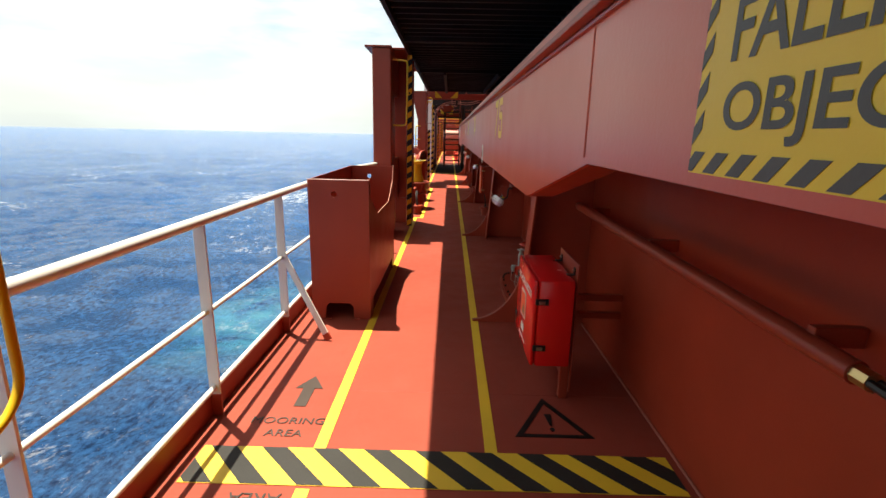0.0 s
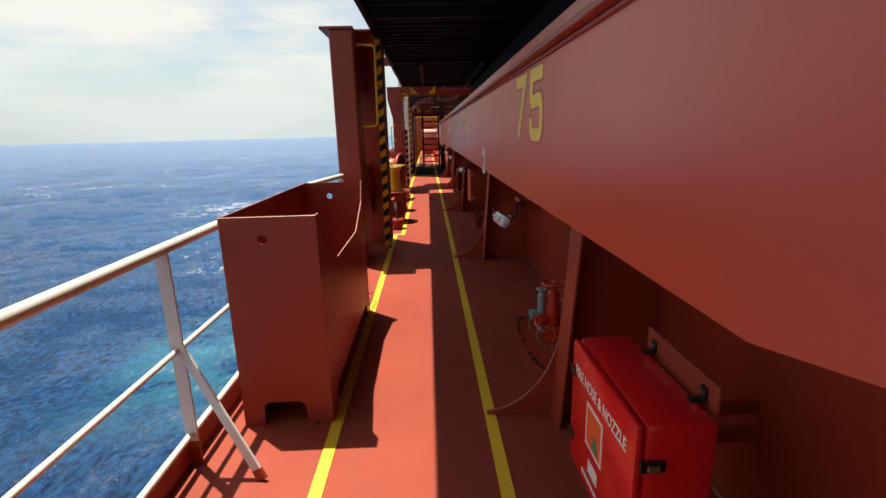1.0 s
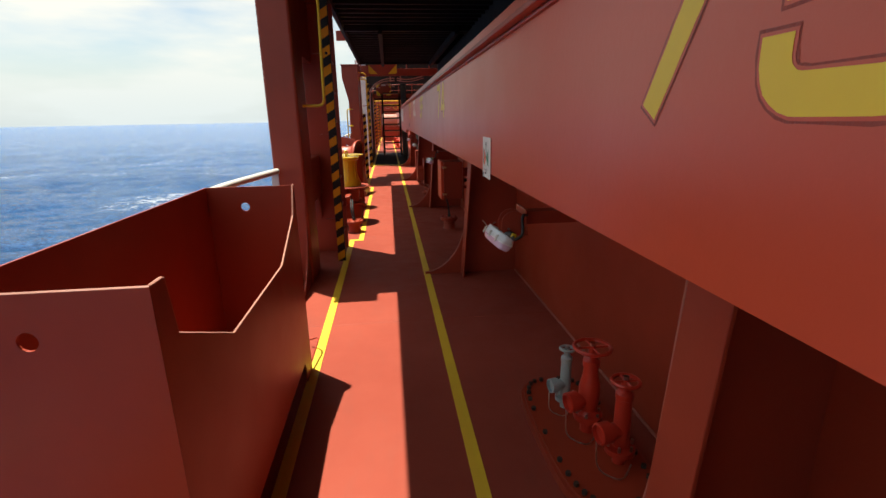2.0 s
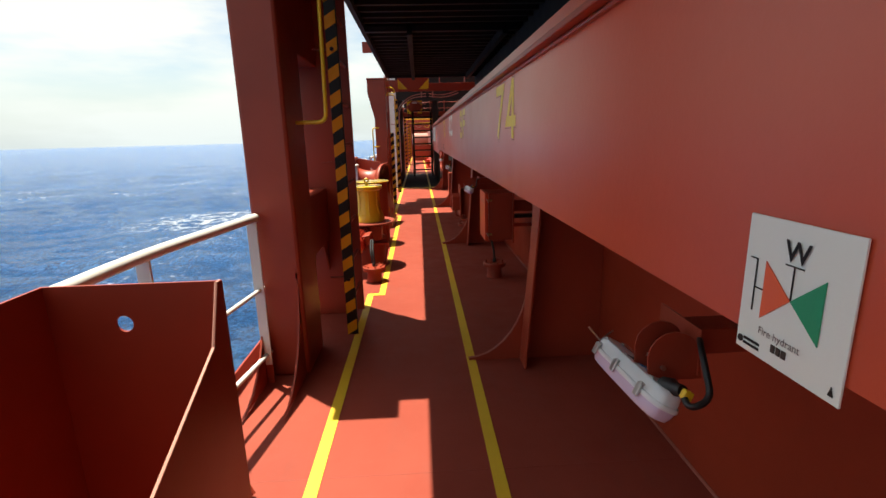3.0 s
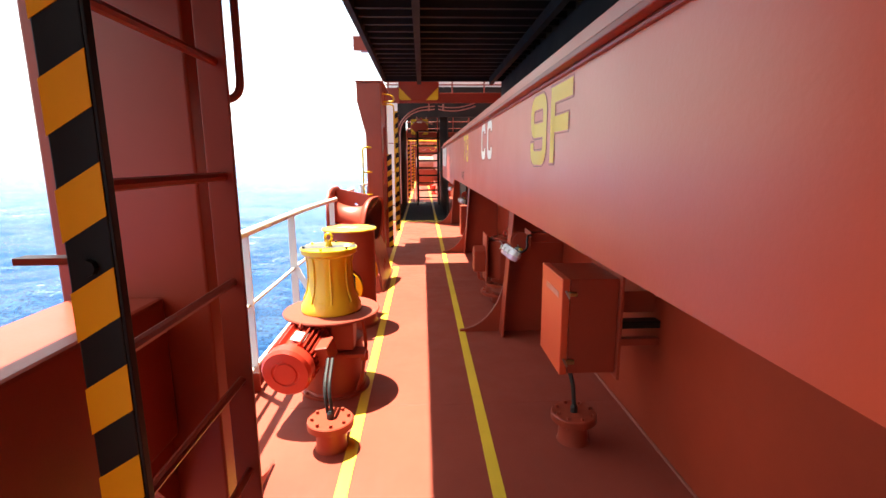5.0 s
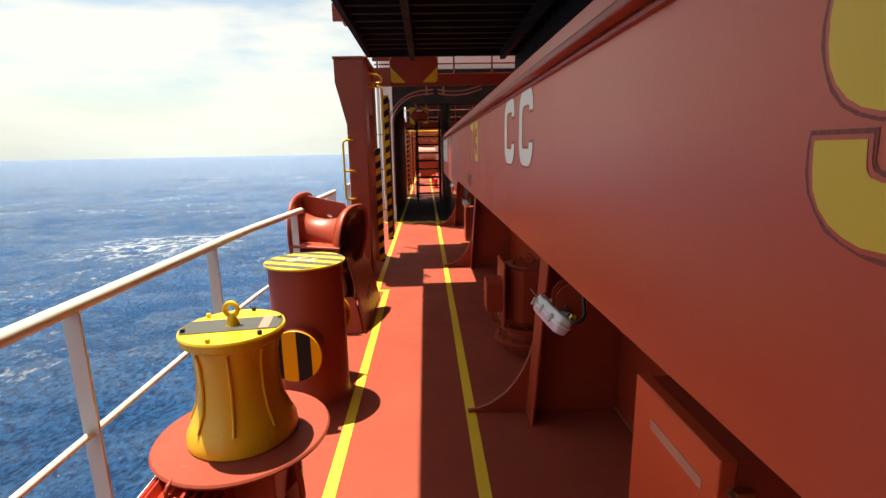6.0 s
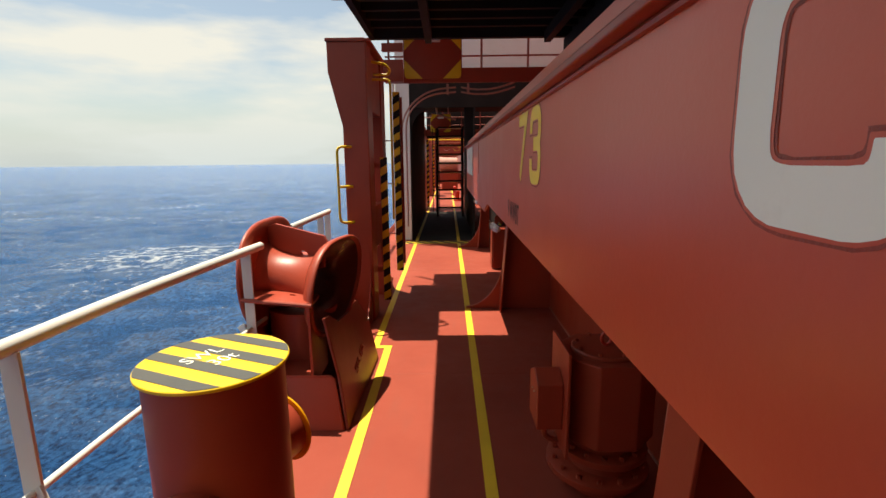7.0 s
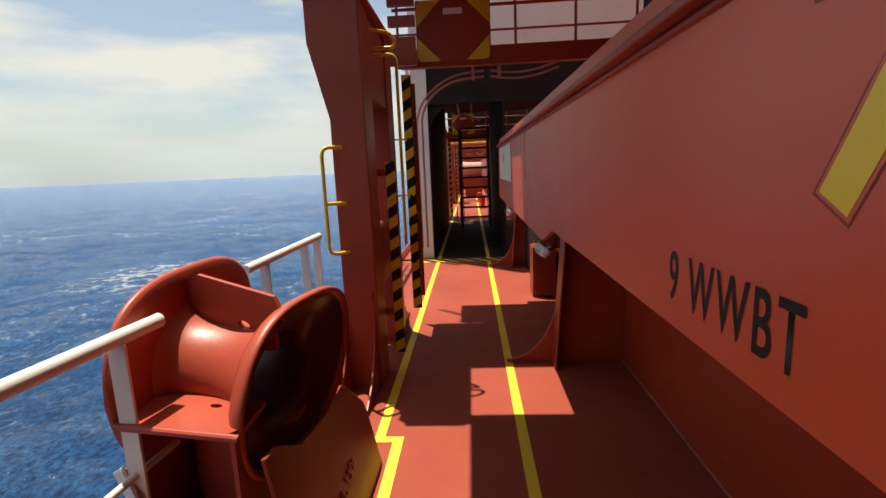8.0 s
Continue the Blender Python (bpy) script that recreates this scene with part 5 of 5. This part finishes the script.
# ---- mooring bollard ----
def build_bollard():
    b = thing("bollard", (-0.405, 12.20, 0), "thick red mooring bollard with a yellow and black striped cap", "bollard")
    part("post", lathe([(0.0, 0.0005), (0.262, 0.0005), (0.245, 0.014), (0.235, 0.03), (0.235, 0.9155), (0.0, 0.9155)], 56), M_RED, b, smooth=True)
    cap = part("cap", lathe([(0.0, 0.916), (0.25, 0.916), (0.254, 0.919), (0.254, 0.928), (0.251, 0.931), (0.0, 0.931)], 56), M_YELLOW, b, smooth=True)
    rot = Matrix.Rotation(radians(-22), 4, "Z")
    r = 0.25
    for k in range(4):
        y0 = -0.215 + k * 0.122
        y1 = y0 + 0.058
        pts = []
        for sgn, a, c in ((1, y0, y1), (-1, y1, y0)):
            for u in range(7):
                y = a + (c - a) * u / 6
                pts.append((sgn * math.sqrt(max(0, r * r - y * y)), y))
        part("stripe", prism(pts, 0.0015, rot @ Matrix.Translation((0, 0, 0.9312))), M_GREY, cap)
    for text, x, y in (("SWL", -0.055, 0.02), ("30t", 0.035, -0.01)):
        writing("lettering", text, 0.085, Matrix.Translation((x, y, 0.9345)) @ Matrix.Rotation(radians(62), 4, "Z"), M_SIGNWHITE, cap, 0.9, 0.0)
    for s in (-1, 1):
        spin = Matrix.Rotation(radians(90 if s < 0 else -90), 4, "X")
        mt = Matrix.Translation((0.0, s * 0.20, 0.44)) @ Matrix.Rotation(radians(0 if s < 0 else -25), 4, "Z") @ spin
        stub = part("cross_bar", lathe([(0.0, 0.0), (0.135, 0.0), (0.135, 0.19), (0.0, 0.19)], 36, mt), M_RED, b, smooth=True)
        disc = part("end_disc", lathe([(0.0, 0.1905), (0.157, 0.1905), (0.160, 0.194), (0.157, 0.200), (0.0, 0.200)], 36, mt), M_ORANGE, stub, "amber and black striped end disc", smooth=True)
        if s < 0:
            for x0, x1 in ((-0.150, -0.068), (0.016, 0.098)):
                pts = [(x0 + (x1 - x0) * u / 6, -math.sqrt(0.1565 ** 2 - (x0 + (x1 - x0) * u / 6) ** 2)) for u in range(7)]
                pts += [(x, -y) for x, y in pts[::-1]]
                part("stripe_band", prism(pts, 0.0015, mt @ Matrix.Translation((0, 0, 0.2002))), M_BLACK, stub)
    return b


build_bollard()


# ---- panama chock on its pedestal ----
def build_chock():
    c = thing("panama_chock", (0, 13.8, 0), "red cast mooring chock with flared lips on a plated pedestal", "chock")
    n = 56

    def ring(bm, o, u, hu, hv, eu=0.72, ev=0.76, lean=0.0):
        """An upright rounded outline round o: u runs along the deck, z up."""
        vs = []
        for k in range(n):
            a = 2 * math.pi * k / n
            pu, pv = math.copysign(abs(math.cos(a)) ** eu, math.cos(a)), math.copysign(abs(math.sin(a)) ** ev, math.sin(a))
            q = Vector(o) + Vector(u) * (hu * pu * (1 - 0.14 * max(0.0, -pv)) + lean * pv) + Vector((0, 0, hv * pv))
            vs.append(bm.verts.new(q - Vector((0, 13.8, 0))))
        return vs

    def shell(name, levels, mat, label="", loop=False, caps=False):
        bm = bmesh.new()
        rings = [ring(bm, *lv) for lv in levels]
        for a, b in zip(rings, rings[1:] + (rings[:1] if loop else [])):
            for k in range(n):
                bm.faces.new((a[k], a[(k + 1) % n], b[(k + 1) % n], b[k]))
        if caps:
            bm.faces.new(rings[0][::-1])
            bm.faces.new(rings[-1])
        ob = part(name, bm, mat, c, label)
        for f in ob.data.polygons:
            f.use_smooth = len(f.vertices) == 4
        return ob

    # the throat runs from the inboard mouth, which faces a little aft, out to the ship's side
    U, N = Vector((0.215, 0.977, 0)), Vector((0.977, -0.215, 0))
    mouth = Vector((-0.340, 13.78, 0.80))
    out_at = Vector((-0.845, 13.90, 0.87))
    V = Vector((0, 1, 0))

    def dish(d, k):
        return (mouth + N * d, U, 0.388 * k, 0.305 * k, 0.68 + 0.24 * (1 - k), 0.78 + 0.15 * (1 - k), 0.10 * k)

    rim = [dish(-0.060, 0.90), dish(-0.040, 0.955), dish(-0.022, 0.985), dish(-0.006, 1.0), dish(0.008, 0.998), dish(0.018, 0.985), dish(0.021, 0.965), dish(0.016, 0.94), dish(-0.002, 0.915), dish(-0.02, 0.90)]
    shell("inner_lip", rim, M_CHOCK, loop=True)
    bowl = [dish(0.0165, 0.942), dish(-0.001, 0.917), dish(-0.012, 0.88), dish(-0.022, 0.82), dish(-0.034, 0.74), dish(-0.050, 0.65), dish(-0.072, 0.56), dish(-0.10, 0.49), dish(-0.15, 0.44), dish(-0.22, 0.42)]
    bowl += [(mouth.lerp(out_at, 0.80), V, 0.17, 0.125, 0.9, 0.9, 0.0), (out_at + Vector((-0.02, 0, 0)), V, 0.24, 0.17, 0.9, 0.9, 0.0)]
    shell("mouth", bowl, M_THROATDARK, "dark glossy throat of the chock")
    oy, oz = 13.915, 0.87
    lip = [((-0.855, oy, oz), 0.245, 0.175), ((-0.866, oy, oz), 0.30, 0.20), ((-0.868, oy, oz), 0.46, 0.31), ((-0.862, oy, oz), 0.515, 0.35), ((-0.850, oy, oz), 0.532, 0.362), ((-0.836, oy, oz), 0.528, 0.358), ((-0.826, oy, oz), 0.51, 0.345), ((-0.826, oy, oz), 0.26, 0.20)]
    shell("outer_lip", [(o, V, hu, hv, 0.66, 0.72, 0.03) for o, hu, hv in lip], M_CHOCK, loop=True)
    barrel = []
    for u, r in ((0.0, 0.275), (0.03, 0.252), (0.08, 0.232), (0.16, 0.215), (0.28, 0.203), (0.42, 0.197), (0.55, 0.198), (0.66, 0.205), (0.76, 0.216), (0.85, 0.229), (0.92, 0.242), (0.97, 0.254), (1.0, 0.266)):
        o = Vector((-0.83, 13.86, 0.83)).lerp(mouth - N * 0.058, u)
        barrel.append((o, V.lerp(U, u).normalized(), r * 1.03, r * 0.93, 0.96 - 0.1 * u, 0.96 - 0.06 * u, 0.065 * u))
    shell("barrel", barrel, M_CHOCK)

    def local(ob, m=None):
        ob.data.transform(Matrix.Translation((0, -13.8, 0)) @ (m or Matrix.Identity(4)))
        return ob

    def pierced(w, h, hx, hz, r, t):
        """A plate with a round hole: 0..w by 0..h."""
        inner = [(hx + r * math.cos(2 * math.pi * (k + 0.5) / 24), hz + r * math.sin(2 * math.pi * (k + 0.5) / 24)) for k in range(24)]
        outer = []
        for k in range(24):
            a = 2 * math.pi * (k + 0.5) / 24
            ca, sa = math.cos(a), math.sin(a)
            reach = min(((w - hx) if ca > 0 else hx) / max(1e-6, abs(ca)), ((h - hz) if sa > 0 else hz) / max(1e-6, abs(sa)))
            outer.append((hx + ca * reach, hz + sa * reach))
        return ring_plate(outer, inner, t, Matrix.Identity(4))

    def frame_of(o, ax, ay):
        ax, ay = Vector(ax), Vector(ay)
        az = ax.cross(ay).normalized()
        m = Matrix((ax, ay, az)).transposed().to_4x4()
        m.translation = Vector(o)
        return m

    # rib over the barrel, leaning with the lips, and the shelf before it
    rib = pierced(1.0, 1.0, 0.66, 0.34, 0.07, 0.02)
    for v in rib.verts:
        if v.co.x > 0.9 and v.co.y > 0.6:
            v.co.x += 0.09
    local(part("top_rib", rib, M_CHOCK, c), frame_of((-0.826, 13.895, 0.98), (0.425, -0.150, -0.078), (0.0, 0.0, 0.235)))
    local(part("shelf_rib", pierced(1.0, 1.0, 0.62, 0.70, 0.055, 0.02), M_CHOCK, c), frame_of((-0.824, 13.395, 0.785), (0.425, -0.03, -0.03), (-0.02, 0.25, -0.01)))
    local(part("shelf_edge", tube([(-0.832, 13.392, 0.793), (-0.398, 13.362, 0.763)], 0.013, 10), M_CHOCK, c, smooth=True))
    local(part("rear_rib", box((-0.83, 14.05, 0.70), (-0.36, 14.22, 0.722), 0.004), M_CHOCK, c))
    # pedestal: outer panel, round core, rear panel, inner cheek below the mouth
    local(part("outer_panel", box((-0.85, 13.42, 0.0), (-0.836, 14.36, 0.62), 0.003), M_CHOCK, c))
    local(part("core", lathe([(0.0, 0.001), (0.235, 0.001), (0.235, 0.62), (0.0, 0.62)], 32, Matrix.Translation((-0.60, 13.86, 0))), M_CHOCK, c, smooth=True))
    local(part("rear_panel", box((-0.83, 14.34, 0.001), (-0.34, 14.355, 0.56), 0.002), M_CHOCK, c))
    cheek = [(13.36, 0.24), (13.36, 0.755), (13.385, 0.755), (13.43, 0.62), (13.52, 0.50), (13.70, 0.44), (14.10, 0.46), (14.20, 0.36), (14.20, 0.24)]
    local(part("cheek", prism(cheek, 0.016, Matrix.Translation((-0.428, 0, 0)) @ ALONG), M_CHOCK, c))
    # steep skirt from below the mouth down to the deck
    rise = Vector((-0.130, 0, 0.60))
    outline = [(0.0, 0.0), (1.12, 0.0), (1.13, 0.52), (1.11, 0.62), (1.06, 0.70), (0.98, 0.84), (0.90, 0.94), (0.62, 0.92), (0.36, 0.96), (0.22, 1.10), (0.12, 1.12), (0.10, 0.49)]
    lay = frame_of((-0.205, 13.265, 0.002), (0.02, 0.98, 0), tuple(rise))
    skirt = local(part("skirt", softened(prism(outline, 0.02, Matrix.Identity(4)), 0.006), M_CHOCKDARK, c, "darker lower skirt"), lay)
    ob = writing("lettering", "SWL 130t", 0.085, pose(0, 0, 0), M_CHOCK, skirt, 1.0, 0.004)
    ob.data.transform(Matrix.Translation((0, -13.8, 0)) @ lay @ Matrix.Translation((0.60, 0.36, 0.022)) @ Matrix.Rotation(radians(20), 4, "Z") @ Matrix.Diagonal((1, 1.6, 1, 1)))
    lean = Matrix(((1, 0, 0, 0), (0, 1, 0.33, 13.262), (0, 0, 1, 0), (0, 0, 0, 1)))
    front = [(-0.83, 0.002), (-0.215, 0.002), (-0.282, 0.285), (-0.30, 0.305), (-0.83, 0.31)]
    local(part("front_web", prism(front, 0.016, ACROSS), M_CHOCK, c), lean)
    local(part("front_lip", tube([(-0.83, 13.368, 0.312), (-0.31, 13.366, 0.307), (-0.285, 13.36, 0.288), (-0.222, 13.268, 0.01)], 0.009, 8), M_CHOCK, c, smooth=True))
    local(part("lower_shelf", box((-0.83, 13.38, 0.285), (-0.417, 13.66, 0.30), 0.003), M_CHOCK, c))
    return c


M_CHOCK = painted("chock_red_paint", (0.34, 0.054, 0.030), 0.40, 0.14, 0.35, (0.2, 0.04, 0.024), bump=0.22, grain=28, spec=0.35)
# darker tones for the lower skirt and the throat
M_CHOCKDARK = painted("dark_chock_paint", (0.20, 0.036, 0.022), 0.36, 0.25, 0.6, (0.09, 0.028, 0.02), bump=0.2, grain=28, spec=0.3)
M_THROATDARK = painted("dark_gloss_casting", (0.075, 0.020, 0.013), 0.30, 0.35, 0.6, (0.030, 0.018, 0.015), bump=0.2, grain=30, spec=0.4, big=3.0)
build_chock()


# ---- cross walkway, signboards and the dark passage beyond ----
def build_signboard(at, w=0.74, h=0.62):
    s = thing("hazard_board", at, "dark red square board with yellow corner triangles and a slot", "board", "hazard boards")
    d = part("board", box((-w / 2, 0, 0), (w / 2, 0.02, h), 0.01), M_RED, s)
    k = 0.24
    for sx in (-1, 1):
        for z0, sz in ((0.012, 1), (h - 0.012, -1)):
            e = sx * (w / 2 - 0.012)
            curve = [(e - sx * 0.05 * (1 - math.cos(a)), z0 + sz * 0.05 * (1 - math.sin(a))) for a in (math.pi / 2 * q / 5 for q in range(6))]
            part("corner", prism([(e, z0 + sz * k)] + curve + [(e - sx * k, z0)], 0.003, Matrix.Translation((0, -0.0035, 0)) @ ACROSS), M_YELLOW, d)
    part("slot", box((-0.10, -0.004, h - 0.15), (0.10, -0.0005, h - 0.09)), M_HOUSE, d, "pale slot in the board")
    return s


def build_cross_walk(y, z, x0, x1, name="cross_walkway"):
    w = thing(name, (0, y, z), "red steel cross walkway with pipe railings overhead", "walkway", "cross walkways")
    part("beam", box((x0, 0, -0.07), (x1, 0.03, 0.12), 0.003), M_RED, w)
    part("plating", box((x0, 0.031, 0.03), (x1, 0.6, 0.05)), M_RED, w)
    for zz in (0.52, 0.85):
        part("rail", tube([(x0, 0.015, zz), (x1, 0.015, zz)], 0.017, 10), M_RED, w)
    part("rail", tube([(x0, 0.015, 0.27), (x1, 0.015, 0.27)], 0.012, 10), M_RED, w)
    x = x0 + 0.05
    while x < x1:
        part("post", tube([(x, 0.015, 0.12), (x, 0.015, 0.86)], 0.015, 8), M_RED, w)
        x += 0.62
    return w


build_cross_walk(17.30, 2.72, -0.40, 3.4)
# overhead plating added to cast the deck's shadow, with end beams below
upper = thing("shade_platform", (0, 16.32, 3.6), "red overhead plating added to shade the deck, with end beams", "platform", kind="structure")
part("plating", box((-0.85, 0.0, 0.0), (3.4, 1.12, 0.03)), M_RED, upper)
part("beam", box((-0.85, 0.0, -0.2), (3.4, 0.03, -0.001)), M_RED, upper)
part("end_beam", box((-0.40, 0.66, -0.98), (-0.13, 0.72, -0.71), 0.004), M_RED, upper)
part("end_beam", box((-0.40, 0.66, -0.61), (-0.13, 0.72, -0.51), 0.004), M_RED, upper)
part("end_beam", box((-0.40, 0.66, -0.42), (-0.13, 0.72, -0.02), 0.004), M_RED, upper)
build_signboard((0.24, 17.279, 2.69), 0.78, 0.62)
conduit = thing("cable_conduit", (0, 17.35, 2.60), "pale double cable conduit looping under the walkway", "conduit")
for k in (0.0, 0.06):
    part("pipe", tube(bend([(-0.2 + k, 0.0, -1.9), (-0.2 + k, 0.0, -0.35), (0.15, 0.02, -0.03 - k), (0.55, 0.02, 0.0 - k)], 0.4, 8), 0.012, 8), M_EDGE, conduit)
    part("pipe", tube(bend([(0.62, 0.02, -k), (0.95, 0.02, -0.07 - k), (1.35, 0.02, 0.06 - k)], 0.3, 6), 0.012, 8), M_EDGE, conduit)
for x in (0.42, 0.70):
    part("clip", box((x, 0.0, -0.09), (x + 0.03, 0.04, 0.045)), M_EDGE, conduit)

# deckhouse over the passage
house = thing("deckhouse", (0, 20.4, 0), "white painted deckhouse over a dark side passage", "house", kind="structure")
part("corner_wall", box((-0.60, 0.0, 0.001), (-0.33, 5.2, 3.4), 0.006), M_HOUSE, house)
part("corner_pipe", tube([(-0.64, -0.05, 0.02), (-0.64, -0.05, 3.4)], 0.035, 12), M_HOUSE, house, smooth=True)
# roof, lintel and inner walls near-black: the passage's shade put in their colour
part("roof", box((-0.329, 0.051, 3.20), (3.6, 6.4, 3.3)), M_CEIL_AND_SHADE, house)
part("lintel", box((-0.328, -0.001, 2.66), (3.6, 0.05, 3.40)), M_CEIL_AND_SHADE, house)
# near-black backing added to hide bright sky behind the far walkway
part("dark_backing", box((-0.299, 7.2, 2.40), (3.6, 7.25, 4.2)), M_CEIL_AND_SHADE, house)
part("ceiling_pipe", tube(bend([(0.1, 0.4, 3.12), (0.1, 6.3, 3.12), (0.7, 6.35, 2.95)], 0.2), 0.03, 10), M_EDGE, house)
part("ceiling_pipe", tube([(0.45, 0.4, 3.15), (0.45, 6.3, 3.15)], 0.022, 10), M_EDGE, house)
part("upper_wall", box((-0.60, 0.06, 3.402), (4.2, 0.16, 7.5)), M_HOUSE, house)
part("inner_wall", box((-0.328, 0.051, 0.001), (-0.30, 5.5, 3.199)), M_CEIL_AND_SHADE, house)
part("inner_wall", box((1.20, -2.65, 0.001), (1.23, 0.0, 1.80)), M_CEIL_AND_SHADE, house)
part("inner_wall", box((0.95, 0.001, 0.001), (0.98, 5.6, 3.199)), M_CEIL_AND_SHADE, house)
part("arch_corner", prism([(-0.299, 2.66), (-0.299, 2.2)] + [(-0.299 + 0.45 * (1 - math.cos(a)), 2.2 + 0.45 * math.sin(a)) for a in (math.pi / 2 * k / 6 for k in range(1, 7))], 0.03, Matrix.Translation((0, 0.06, 0)) @ ACROSS), M_CEIL_AND_SHADE, house)
# thin near-black plate on the deck, the passage's shade in its colour
part("floor_shade", box((-0.299, -0.12, 0.0006), (0.949, 5.6, 0.0022)), M_CEIL_AND_SHADE, house, "near-black plate laid over the passage floor for its shade")
part("passage_lamp", lathe([(0.0, 0.0), (0.03, 0.0), (0.03, 0.03), (0.0, 0.04)], 10, Matrix.Translation((0.05, 1.2, 2.6))), M_LENS, house)


def build_stair(y, x0, x1, rise):
    s = thing("stair_ladder", (0, y, 0), "dark steel stair ladder crossing the passage", "ladder")
    for x in (x0, x1):
        part("stringer", box((x - 0.03, 0, 0.002), (x + 0.03, 0.10, rise), 0.004, Matrix.Rotation(radians(-8), 4, "X")), M_BLACK, s)
    z = 0.25
    while z < rise:
        part("tread", box((x0 + 0.031, 0.0, z), (x1 - 0.031, 0.14, z + 0.045), 0.003, Matrix.Rotation(radians(-8), 4, "X")), M_BLACK, s)
        z += 0.26
    return s


build_stair(24.6, 0.12, 0.86, 2.6)
build_cross_walk(26.91, 2.52, -0.40, 3.4)
build_signboard((0.20, 26.88, 2.55), 0.68, 0.60)
build_cross_walk(35.0, 2.72, -0.40, 3.4)


def build_far_frame(y):
    f = thing("far_column", (0, y, 0), "distant red deck edge column with a striped bar", "column", "far columns")
    part("post", box((-0.62, 0.0, 0.001), (-0.32, 1.2, 2.75), 0.01), M_RED, f)
    striped_bar(f, -0.24, 0.2, 0.1, 2.3)
    return f


for y in (26.5, 33.0, 40.0):
    build_far_frame(y)
far_winch = thing("covered_winch", (0.52, 38.0, 0), "pale pink canvas covered winch on a red stand", "winch")
part("stand", box((-0.45, 0.0, 0.001), (0.45, 0.7, 1.0), 0.02), M_RED, far_winch)
part("cover", lathe([(0.0, -0.62), (0.30, -0.62), (0.42, -0.55), (0.38, -0.3), (0.37, 0.3), (0.34, 0.55), (0.24, 0.62), (0.0, 0.62)], 24, Matrix.Translation((0.0, 0.35, 1.44)) @ TO_X), M_EDGE, far_winch, "pale pinkish weathered canvas cover", smooth=True)
for y, x in ((30.2, 0.8), (33.5, 0.75)):
    v = thing("far_deck_valve", (x, y, 0), "red valve on the far deck", "valve", "far deck valves")
    part("body", lathe([(0.0, 0.001), (0.16, 0.001), (0.16, 0.06), (0.08, 0.08), (0.10, 0.4), (0.0, 0.45)], 16), M_HYDRANT, v, smooth=True)
tagged(part("wall_far", box((-0.9, 45.9, 0.001), (3, 46.0, 4)), M_RED), "red bulkhead closing the far deck", "wall", kind="structure")
tagged(part("wall_far_girder", box((0.97, 20.0, 1.1), (1.0, 45.9, 1.9)), M_RED), "red girder continuing beyond the deckhouse", "girder", kind="structure")
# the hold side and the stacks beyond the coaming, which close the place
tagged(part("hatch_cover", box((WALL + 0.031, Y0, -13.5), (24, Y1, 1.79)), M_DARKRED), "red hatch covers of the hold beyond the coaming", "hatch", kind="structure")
tagged(part("container_stack", box((1.601, Y0, 1.80), (24, 15.41, 7.6)), M_CEIL_AND_SHADE), "dark container stack over the hatch", "container", kind="structure")
build_railing(16.75, 20.0, (16.9, 18.0, 19.2))
build_railing(26.0, 45.0, (27.9, 29.2, 30.5, 32.0, 34.5, 36, 37.5, 39, 42, 44))


def build_pipe_rack(y, z, group="pipe racks overhead"):
    r = thing("pipe_rack", (0, y, z), "rack of red and yellow pipes crossing under the far walkway", "pipes", group)
    rnd = random.Random(int(y * 10))
    for k in range(5):
        part("pipe", tube([(-0.35, 0.05 * k, 0.07 * k), (1.6, 0.05 * k, 0.07 * k + rnd.uniform(-0.05, 0.05))], rnd.uniform(0.012, 0.03), 8), (M_RED, M_DARKRED, M_YELLOW, M_RED, M_EDGE)[k], r)
    for x in (-0.3, 0.35, 1.0, 1.5):
        part("hanger", tube([(x, 0.1, -0.05), (x, 0.1, 0.45)], 0.014, 8), M_RED, r)
    loop = [(0.2 + 0.35 * u, 0.0, -0.12 * math.sin(math.pi * u)) for u in (k / 8 for k in range(9))]
    part("cable", tube(loop, 0.012, 8), M_EDGE, r)
    part("cable", tube([(q[0] + 0.5, q[1], q[2] - 0.02) for q in loop], 0.012, 8), M_YELLOW, r)
    return r


for y in (28.55, 35.05):
    build_pipe_rack(y, 2.25)
for y in (28.49, 35.0):
    frame_legs = thing("walkway_leg", (0, y, 0), "red post under the far cross walkway", "post", "walkway posts")
    part("post", box((-0.38, 0.0, 0.001), (-0.30, 0.10, 2.649), 0.004), M_RED, frame_legs)
    part("post", box((1.42, 0.0, 0.001), (1.50, 0.10, 2.649), 0.004), M_RED, frame_legs)
for x in (0.0, 0.9):
    build = thing("passage_grating", (x, 25.9, 0), "dark open gate bars at the end of the passage", "gate", "gate bars")
    for k in range(3):
        part("bar", tube([(0.1 * k - 0.05, 0, 0.0), (0.1 * k - 0.05, 0, 2.6)], 0.012, 8), M_BLACK, build)

def motions():
    walk(sea, [(0, pose(0, 0, -12)), (4, pose(-4.8, -11.2, -12)), (8, pose(-9.6, -22.4, -12))])


motions()
